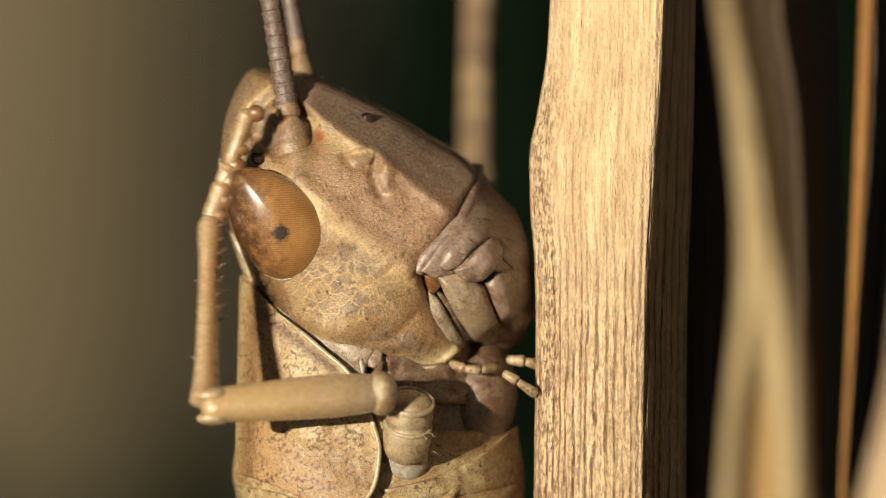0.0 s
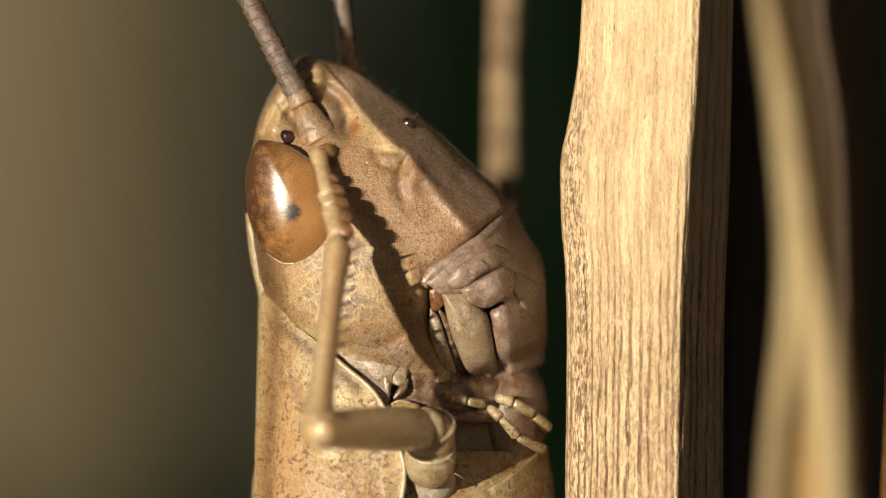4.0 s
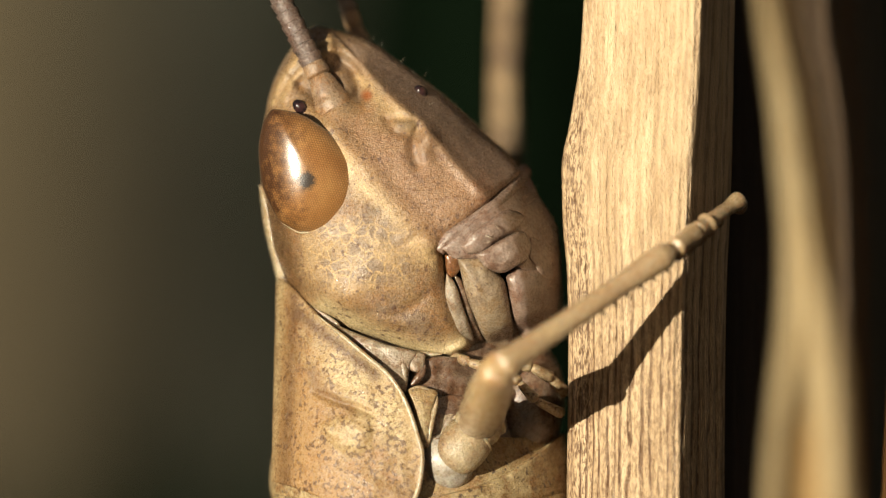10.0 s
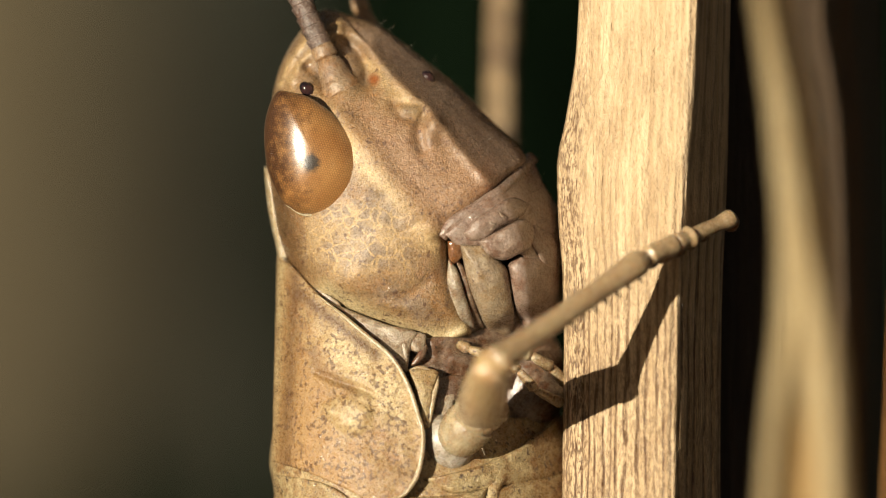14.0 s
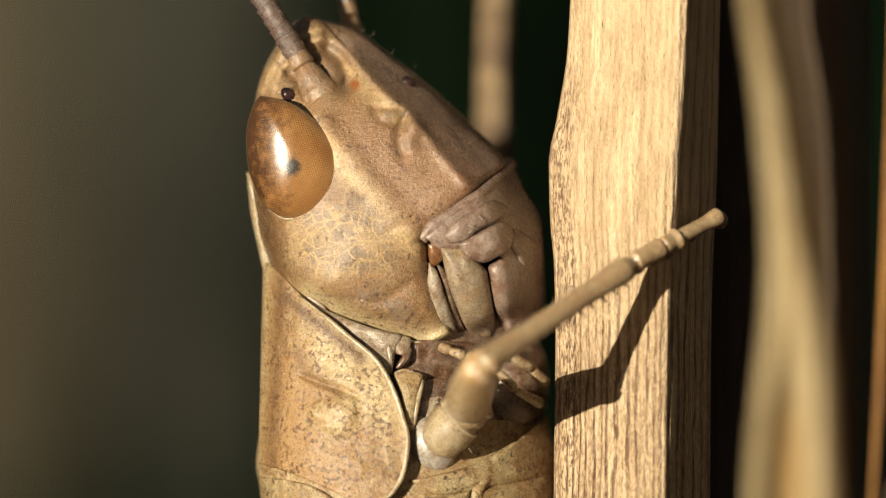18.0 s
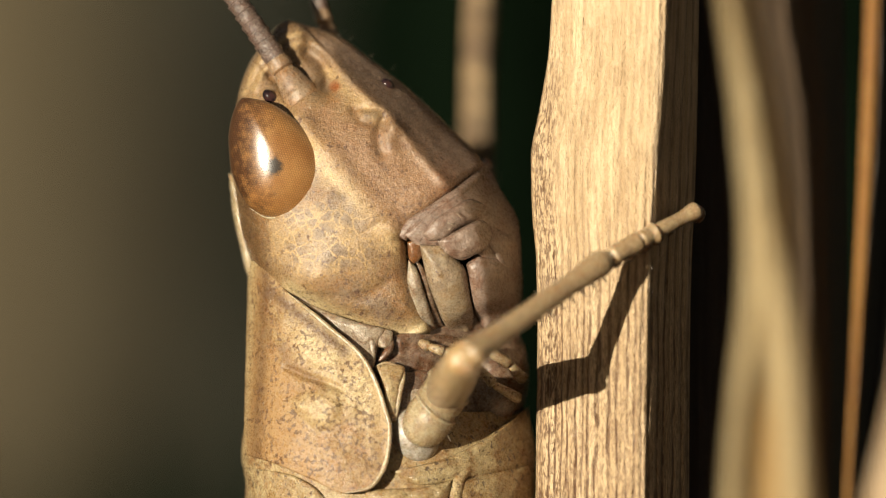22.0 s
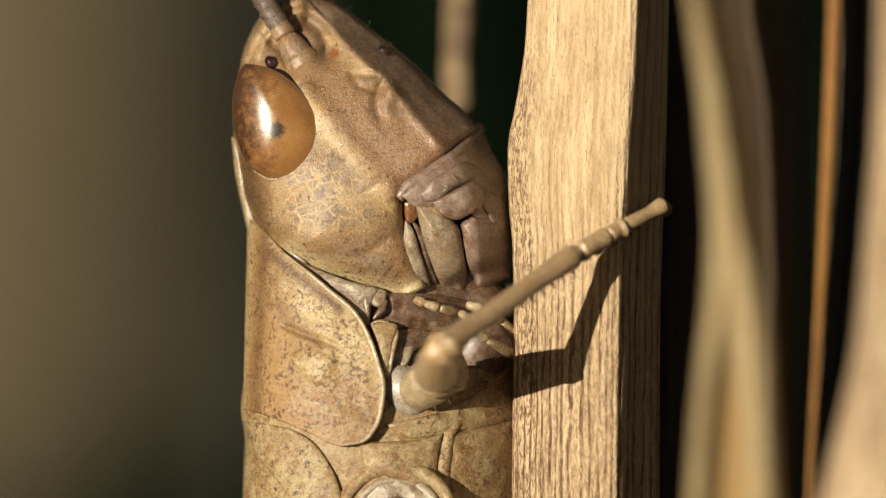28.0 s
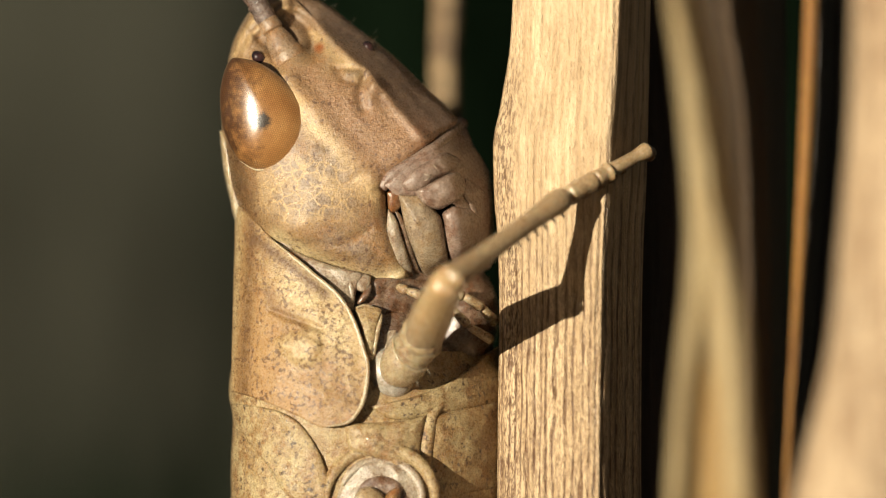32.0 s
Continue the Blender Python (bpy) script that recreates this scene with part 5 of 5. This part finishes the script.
for i in range(12):
    g, z = rng.uniform(0, 6.28), rng.uniform(0.1, 0.95)
    p = Vector((0.37 * math.cos(g), 0.37 * math.sin(g), z))
    d = Vector((math.cos(g), math.sin(g), -0.4)) * rng.uniform(0.08, 0.20)
    part("bristle", tube("bristle", [p, p + d * 0.5, p + d + Vector((0, 0, -0.02))], [0.006, 0.005, 0.001], 5), HAIR, trochanter)
tarsus = part("tarsus", joint_mesh("tarsus", 0.62, [(0, 0.08), (0.1, 0.15), (0.5, 0.15), (0.85, 0.16), (1, 0.09)], 16), LEG, hopper)
for z0, ln, r in ((0.58, 0.34, 0.15), (0.88, 0.92, 0.125)):
    me = joint_mesh("tarsus_joint", ln, [(0, 0.7 * r), (0.15, 0.95 * r), (0.6, 0.88 * r), (0.9, 1.12 * r), (1, 0.5 * r)], 14)
    part("tarsus_joint", move(me, (0, 0, z0)), LEG, tarsus)
for z0, r in ((0.10, 0.16), (0.36, 0.17), (0.64, 0.17), (0.92, 0.15), (1.18, 0.11)):
    part("pad", egg("pad", Vector((-0.09, 0.0, z0)), r * 0.9, r, r * 0.85, 0, 0, Vector((0, 0, 0)), 12, 16), PAD, tarsus, "soft glossy orange-brown foot pad")
part("toe_pad", egg("toe_pad", Vector((-0.12, -0.01, 1.78)), 0.13, 0.14, 0.12, 0, 0, Vector((0, 0, 0)), 14, 20), PAD, tarsus, "round reddish pad at the tip of the foot")
for s in (-1, 1):
    p = Vector((-0.06, 0.06 * s, 1.76))
    part("claw", tube("claw", [p, p + Vector((-0.08, 0.02 * s, 0.04)), p + Vector((-0.17, 0.01 * s, 0.0))], [0.04, 0.032, 0.008], 8), PAD, tarsus, "curved reddish claw")


def antenna(stout):
    """Scape, pedicel and a beaded whip, along z."""
    base = part("antenna", joint_mesh("scape", 0.66, [(z, r * stout) for z, r in ((0, 0.2), (0.1, 0.29), (0.3, 0.285), (0.42, 0.25), (0.65, 0.22), (0.9, 0.17), (1, 0.11))], 24), PINK, hopper)
    part("pedicel", move(joint_mesh("pedicel", 0.28, [(z, r * stout) for z, r in ((0, 0.12), (0.25, 0.185), (0.8, 0.17), (1, 0.10))], 18), (0, 0, 0.60)), PINK, base)
    z = 0.80
    for i in range(26):
        ln = 0.17 + 0.004 * i
        r = 0.178 * stout * (1 - 0.012 * i)
        me = joint_mesh("segment", ln + 0.02, [(0, 0.84 * r), (0.1, 0.90 * r), (0.6, 0.98 * r), (0.9, 1.05 * r), (1, 0.86 * r)], 18)
        me.transform(Matrix.Translation((0, 0, z * MM)))
        part("segment", me, HORN, base)
        z += ln
    return base


ant_near, ant_far = antenna(1.0), antenna(0.72)


# ---- how things move ----
def motions():
    ident = Matrix.Identity(4)
    # seconds, body shift (x, z), head shift on the body (x, z), head turns in degrees
    sway = [
        (0, -0.220, -0.280, 0.377, -0.406, 7.4, -11.0, 2.6),
        (0.5, -0.220, -0.280, 0.553, -0.529, 2.5, -2.9, 2.1),
        (1, -0.220, -0.280, 0.442, -0.281, 6.9, -2.7, -0.4),
        (1.5, -0.220, -0.280, 0.273, -0.443, 2.5, -7.1, 2.3),
        (2, -0.220, -0.280, 0.247, -0.395, 3.8, -8.5, 0.6),
        (3, -0.220, -0.280, 0.272, -0.253, 4.5, 1.4, -1.6),
        (3.5, -0.220, -0.280, 0.038, -0.284, 1.5, 1.7, -0.5),
        (5.5, -0.199, -0.243, -0.121, -0.117, 1.0, -0.4, 0.1),
        (6, -0.070, -0.220, -0.083, -0.185, 0.2, 0.0, 0.9),
        (6.5, -0.105, -0.191, -0.116, -0.121, 0.6, 0.3, 1.0),
        (7, -0.122, -0.191, -0.120, -0.096, 0.6, 0.4, 1.2),
        (7.5, -0.134, -0.193, -0.115, -0.090, 0.7, 0.3, 1.0),
        (8, -0.037, -0.145, -0.079, -0.124, -0.0, 0.7, 0.7),
        (8.5, 0.050, -0.061, -0.025, -0.093, 0.1, 0.5, 0.5),
        (9, 0.000, 0.000, 0.000, -0.000, -0.0, -0.0, 0.0),
        (9.5, 0.039, -0.029, -0.065, -0.046, 0.1, 0.8, 0.5),
        (10, 0.016, -0.071, -0.077, -0.020, 0.4, 0.2, 0.3),
        (10.5, -0.196, -0.140, -0.199, 0.074, 0.4, 0.1, 1.1),
        (11, 0.212, 0.182, -0.045, -0.021, 0.1, 1.4, 0.5),
        (11.5, 0.253, 0.240, -0.019, -0.010, 0.6, 1.5, 0.2),
        (12, 0.104, 0.146, -0.068, 0.015, 0.7, 1.2, 0.1),
        (12.5, 0.245, 0.262, -0.023, -0.044, 0.9, 1.7, -0.2),
        (13, 0.145, 0.213, -0.042, -0.053, 0.5, 1.3, -0.1),
        (13.5, 0.109, 0.203, -0.073, -0.042, 1.1, 1.6, -0.0),
        (14, 0.098, 0.205, -0.060, -0.074, 0.1, 1.7, -0.3),
        (14.5, 0.153, 0.203, -0.058, -0.106, -0.2, 1.5, 0.2),
        (16.5, 0.091, 0.167, -0.074, -0.088, 0.0, 1.2, -0.2),
        (17, 0.051, 0.135, -0.079, -0.080, 0.2, 1.1, -0.0),
        (17.5, -0.019, 0.096, -0.139, -0.054, 0.5, 1.4, 0.4),
        (18, -0.027, 0.081, -0.107, -0.078, -0.5, 1.4, -0.6),
        (18.5, 0.063, 0.098, -0.102, -0.101, -0.2, 1.4, 0.2),
        (19, 0.062, 0.128, -0.066, -0.113, -0.3, 0.9, -0.2),
        (19.5, -0.046, 0.085, -0.114, -0.118, -0.9, 1.3, -0.8),
        (20, -0.039, 0.080, -0.161, -0.102, -0.6, 1.6, 0.7),
        (20.5, -0.054, 0.090, -0.153, -0.110, -0.3, 1.3, 0.4),
        (21, 0.008, 0.086, -0.138, -0.153, -1.0, 1.2, 1.0),
        (21.5, 0.017, 0.086, -0.107, -0.131, -0.9, 1.1, -0.2),
        (22, -0.065, 0.035, -0.152, -0.152, -1.5, 1.2, -0.1),
        (22.5, -0.077, 0.028, -0.161, -0.150, -1.5, 1.2, 0.6),
        (23, -0.022, 0.049, -0.135, -0.165, -1.6, 1.1, 0.4),
        (23.5, -0.028, 0.063, -0.116, -0.173, -2.1, 1.2, 0.0),
        (24, -0.100, 0.011, -0.165, -0.157, -1.7, 1.4, -0.0),
        (24.5, -0.096, 0.013, -0.150, -0.145, -0.8, 1.2, -0.2),
        (25, -0.012, 0.041, -0.137, -0.176, -1.2, 1.1, 0.6),
        (25.5, -0.069, 0.019, -0.180, -0.134, -1.2, 1.1, 0.6),
        (27.5, 0.105, 0.513, -0.161, -0.077, -1.3, 1.6, 0.7),
        (28, 0.114, 0.445, -0.112, -0.110, -1.4, 1.3, 0.5),
        (28.5, 0.068, 0.414, -0.161, -0.083, -1.1, 1.2, 0.5),
        (29, 0.049, 0.614, -0.183, -0.077, -2.2, 1.5, 0.4),
        (29.5, 0.002, 0.601, -0.165, -0.063, -1.9, 1.2, 0.5),
        (30, 0.023, 0.561, -0.180, -0.106, -1.6, 1.7, 0.9),
        (30.5, 0.159, 0.694, -0.096, -0.161, -1.7, 1.5, 0.6),
        (31, 0.005, 0.621, -0.144, -0.143, -2.4, 1.5, 0.6),
        (31.5, -0.003, 0.621, -0.138, -0.135, -2.0, 1.4, 0.5),
        (32, 0.045, 0.579, -0.115, -0.192, -3.0, 1.3, 0.1),
    ]
    walk(hopper, [(r[0], Matrix.Translation((ORIGIN + Vector((r[1], 0, r[2]))) * MM)) for r in sway])

    def head_at(r):
        return Matrix.Translation((PIVOT - ORIGIN + Vector((r[3], 0, r[4]))) * MM) @ pose(0, 0, 0, r[5], r[6], r[7])
    walk(head, [(r[0], head_at(r)) for r in sway])

    # the foliage and the dead leaf sway in the air
    walk(foliage, [(t, Matrix.Translation((x * MM, 0, 0))) for t, x in ((0, 2.6), (3.5, 3.2), (5.5, 0.6), (8, 0.5), (9, 0), (10, 1.2), (12, 2.0), (14, 0.8), (17, 0.4), (20, 0.8), (22, 1.2), (25, 1.2), (28, 1.0), (30, 0.4), (32, 0))])
    walk(leaf, [(t, Matrix.Translation(LEAF + Vector((x * MM, 0, 0)))) for t, x in ((0, 4), (3.5, 4), (5.5, -2), (6, -2), (7, 1), (8, -2), (9, -11), (10, -2), (11, 0), (13, 0), (17, -5), (20, -3), (21.5, 0), (26, 0), (28, 2), (29, 0), (30, -7), (32, -13))])

    # antennae: base on the head, then the way it points (degrees from upright, to the left positive; towards the viewer positive)
    def whip(ob, base, rows):
        lean = curve([r[0] for r in rows], [r[1] for r in rows])
        tip = curve([r[0] for r in rows], [r[2] for r in rows])
        keys = []
        for r in sway:
            h = head_at(r)
            g, e = radians(lean(r[0])), radians(tip(r[0]))
            d = Vector((-math.sin(g) * math.cos(e), -math.sin(e), math.cos(g) * math.cos(e)))
            keys.append((r[0], Matrix.Translation(h @ ((base - PIVOT) * MM)) @ d.to_track_quat("Z", "Y").to_matrix().to_4x4()))
        walk(ob, keys)
    whip(ant_near, at(604, 192, face_depth(602, 196) + 0.24), [
        (0, 9, -6), (0.5, 15, -6), (1, 16, -6), (2, 17, -6), (3, 21, -6), (3.5, 24, -6), (6, 34, -8), (9, 28, -8), (13, 24, -8), (17, 29, -8),
        (19, 33, -8), (21, 34, -8), (23, 34, -8), (25, 34, -8), (28, 32, -8), (30, 32, -8), (32, 30, -8),
    ])
    whip(ant_far, at(655, 108, 1.0), [
        (0, 10, -10), (0.4, 13, -10), (1, 10, -10), (2, 16, -10), (2.4, 10, -10), (3, 7, -10), (3.5, 6, -10), (5.5, 8, -10), (5.8, 10, -10), (6.2, 0, -10),
        (6.6, -5, -10), (7.5, -4, -10), (7.9, 14, -10), (9, 18, -10), (10, 17, -10), (13, 18, -10), (17.6, 20, -10), (18, 10, -10), (18.4, 18, -10),
        (18.8, 0, -10), (19.2, -35, -10), (19.6, -12, -10), (20, -3, -10), (20.5, -2, -10), (21, 12, -10), (22, 16, -10), (32, 18, -10),
    ])

    # foreleg joints: hip, knee, ankle, toe
    steps = [
        (0, (-0.14, -2.30, -2.11), (-2.93, -2.85, -2.32), (-2.87, -1.35, 0.51), (-2.24, -1.70, 2.27)),
        (0.2, (0.10, -2.30, -2.24), (-2.29, -3.75, -2.33), (-1.85, -1.92, 0.38), (-1.57, -2.25, 2.23)),
        (0.4, (-0.08, -2.30, -2.25), (-2.68, -3.32, -2.47), (-1.48, -1.80, 0.21), (-1.54, -1.80, 2.10)),
        (0.6, (-0.18, -2.30, -2.24), (-2.87, -3.07, -2.34), (-2.13, -1.27, 0.33), (-2.80, -1.61, 2.08)),
        (1, (-0.23, -2.30, -2.23), (-2.99, -2.70, -2.46), (-2.31, -0.92, 0.24), (-2.67, -1.25, 2.07)),
        (1.2, (-0.23, -2.30, -2.19), (-2.93, -3.01, -2.41), (-2.24, -1.17, 0.24), (-2.76, -1.49, 2.04)),
        (1.4, (-0.24, -2.30, -2.26), (-3.02, -2.30, -2.61), (-1.86, -0.26, -0.29), (-2.27, -1.37, 1.19)),
        (1.6, (-0.34, -2.30, -2.25), (-3.13, -2.30, -2.54), (-2.73, -0.53, 0.22), (-3.03, -0.87, 2.07)),
        (1.8, (-0.36, -2.30, -2.26), (-2.99, -3.24, -2.53), (-2.64, -1.50, 0.26), (-3.06, -1.84, 2.08)),
        (2, (-0.42, -2.30, -2.22), (-3.12, -3.02, -2.41), (-3.97, -1.03, 0.09), (-5.51, -1.03, 1.20)),
        (2.2, (-0.32, -2.30, -2.24), (-2.92, -3.26, -2.61), (-2.28, -1.50, 0.11), (-2.50, -1.91, 1.95)),
        (2.4, (-0.17, -2.30, -2.27), (-2.42, -3.95, -2.50), (-1.47, -2.86, 0.47), (-0.46, -3.25, 2.03)),
        (2.6, (-0.03, -2.30, -2.28), (-2.10, -4.19, -2.34), (-0.78, -3.08, 0.48), (-0.38, -3.51, 2.29)),
        (2.8, (-0.31, -2.30, -2.32), (-2.90, -3.10, -2.53), (-2.32, -1.12, 0.20), (-2.68, -1.36, 2.04)),
        (3, (-0.33, -2.30, -2.30), (-2.96, -3.10, -2.55), (-2.26, -1.10, 0.11), (-2.56, -1.34, 1.97)),
        (3.2, (-0.36, -2.30, -2.29), (-2.98, -3.10, -2.56), (-2.44, -1.15, 0.20), (-2.52, -1.45, 2.06)),
        (3.5, (-0.27, -2.30, -2.28), (-2.86, -3.32, -2.61), (-2.37, -1.56, 0.14), (-2.16, -1.91, 1.99)),
        (4, (0.07, -2.00, -2.39), (-1.55, -4.28, -2.35), (-1.25, -2.50, 0.41), (-1.59, -1.20, 1.75)),
        (4.6, (0.60, -2.00, -2.53), (0.03, -4.65, -1.84), (1.99, -2.67, -0.07), (2.97, -1.30, 0.80)),
        (5.5, (0.58, -2.00, -2.71), (0.84, -4.69, -1.96), (3.14, -2.85, -0.46), (4.51, -1.76, 0.27)),
        (6, (0.57, -2.00, -2.75), (0.86, -4.70, -2.08), (3.14, -2.90, -0.50), (4.45, -1.74, 0.23)),
        (7, (0.60, -2.00, -2.74), (0.83, -4.72, -2.11), (3.18, -3.01, -0.53), (4.51, -1.87, 0.19)),
        (8, (0.56, -2.00, -2.75), (0.84, -4.71, -2.12), (3.08, -2.83, -0.58), (4.42, -1.71, 0.15)),
        (8.5, (0.57, -2.00, -2.64), (0.79, -4.60, -1.63), (3.32, -3.33, 0.07), (4.38, -1.95, 0.83)),
        (9, (0.51, -2.00, -2.58), (0.82, -4.64, -1.69), (3.35, -3.35, 0.01), (4.40, -1.97, 0.77)),
        (10, (0.50, -2.00, -2.56), (0.78, -4.65, -1.69), (3.35, -3.53, 0.05), (4.42, -2.17, 0.83)),
        (10.7, (0.60, -2.00, -2.62), (0.88, -4.60, -1.63), (3.45, -3.57, 0.15), (4.63, -2.22, 0.79)),
        (11, (0.61, -2.00, -2.64), (0.80, -4.65, -1.75), (3.06, -2.81, -0.21), (4.66, -1.98, 0.39)),
        (11.5, (0.49, -2.00, -2.66), (0.66, -4.70, -1.93), (2.91, -2.83, -0.39), (4.31, -1.72, 0.24)),
        (13, (0.50, -2.00, -2.68), (0.68, -4.69, -1.93), (2.96, -2.89, -0.37), (4.32, -1.72, 0.25)),
        (14.5, (0.48, -2.00, -2.66), (0.68, -4.69, -1.91), (2.93, -2.84, -0.36), (4.31, -1.69, 0.26)),
        (17, (0.57, -2.00, -2.59), (0.75, -4.70, -1.88), (3.03, -2.87, -0.36), (4.42, -1.77, 0.35)),
        (19, (0.53, -2.00, -2.51), (0.71, -4.73, -1.90), (2.96, -2.82, -0.42), (4.40, -1.85, 0.36)),
        (20, (0.54, -2.00, -2.46), (0.81, -4.72, -1.86), (3.02, -2.79, -0.36), (4.45, -1.79, 0.40)),
        (21, (0.51, -2.00, -2.45), (0.75, -4.73, -1.88), (2.98, -2.80, -0.39), (4.41, -1.81, 0.39)),
        (22, (0.51, -2.00, -2.45), (0.81, -4.72, -1.87), (2.99, -2.75, -0.38), (4.43, -1.78, 0.39)),
        (23, (0.51, -2.00, -2.42), (0.77, -4.74, -1.88), (2.92, -2.75, -0.37), (4.40, -1.85, 0.41)),
        (24, (0.51, -2.00, -2.43), (0.83, -4.72, -1.86), (2.98, -2.70, -0.37), (4.47, -1.84, 0.43)),
        (25, (0.47, -2.00, -2.43), (0.76, -4.73, -1.90), (2.89, -2.71, -0.39), (4.39, -1.86, 0.40)),
        (27.5, (0.50, -2.00, -2.83), (0.59, -4.75, -2.32), (2.78, -2.74, -0.89), (4.20, -1.71, -0.17)),
        (28, (0.51, -2.00, -2.87), (0.59, -4.76, -2.38), (2.75, -2.76, -0.88), (4.20, -1.82, -0.09)),
        (29, (0.52, -2.00, -2.89), (0.63, -4.76, -2.45), (2.78, -2.75, -0.94), (4.25, -1.76, -0.28)),
        (30, (0.51, -2.00, -2.87), (0.65, -4.76, -2.40), (2.78, -2.73, -0.91), (4.27, -1.77, -0.21)),
        (30.3, (0.58, -2.00, -2.69), (0.93, -4.63, -1.79), (2.99, -2.47, -0.37), (4.61, -1.64, 0.17)),
        (30.6, (0.65, -2.00, -2.52), (0.92, -4.65, -1.66), (3.07, -2.62, -0.19), (4.43, -1.57, 0.62)),
        (31, (0.75, -2.00, -2.43), (0.97, -4.66, -1.60), (2.99, -2.49, -0.14), (4.36, -1.36, 0.52)),
        (32, (0.55, -2.00, -2.51), (0.96, -4.62, -1.59), (2.90, -2.34, -0.20), (4.33, -1.36, 0.60)),
    ]
    # the later grip lies closer to the stem than the raised foot
    def closer(r):
        if r[0] < 4.3:
            return 0.0
        k = (3.53 - r[3][0]) / (r[4][0] - r[3][0])
        return min(0.7, max(0.0, -2.1 - r[3][1] - k * (r[4][1] - r[3][1])))
    steps = [(r[0], *((x, y + closer(r), z) for x, y, z in r[1:])) for r in steps]
    swing = curve([0, 3.5, 5.5, 32], [0, 0, 1, 1])

    def facing(t):
        return Vector((1, -0.15, 0.1)).lerp(Vector((0.3, 1, -0.55)), swing(t))
    seat = at(792, 826, -1.5)
    walk(trochanter, [(r[0], limb(seat, at(806, 690, -2.0) if r[0] < 3.9 else r[1])) for r in steps])
    walk(femur, [(r[0], limb(r[1], r[2])) for r in steps])
    walk(tibia, [(r[0], limb(r[2], r[3], facing(r[0]))) for r in steps])
    walk(tarsus, [(r[0], limb(r[3], r[4], facing(r[0]))) for r in steps])


motions()
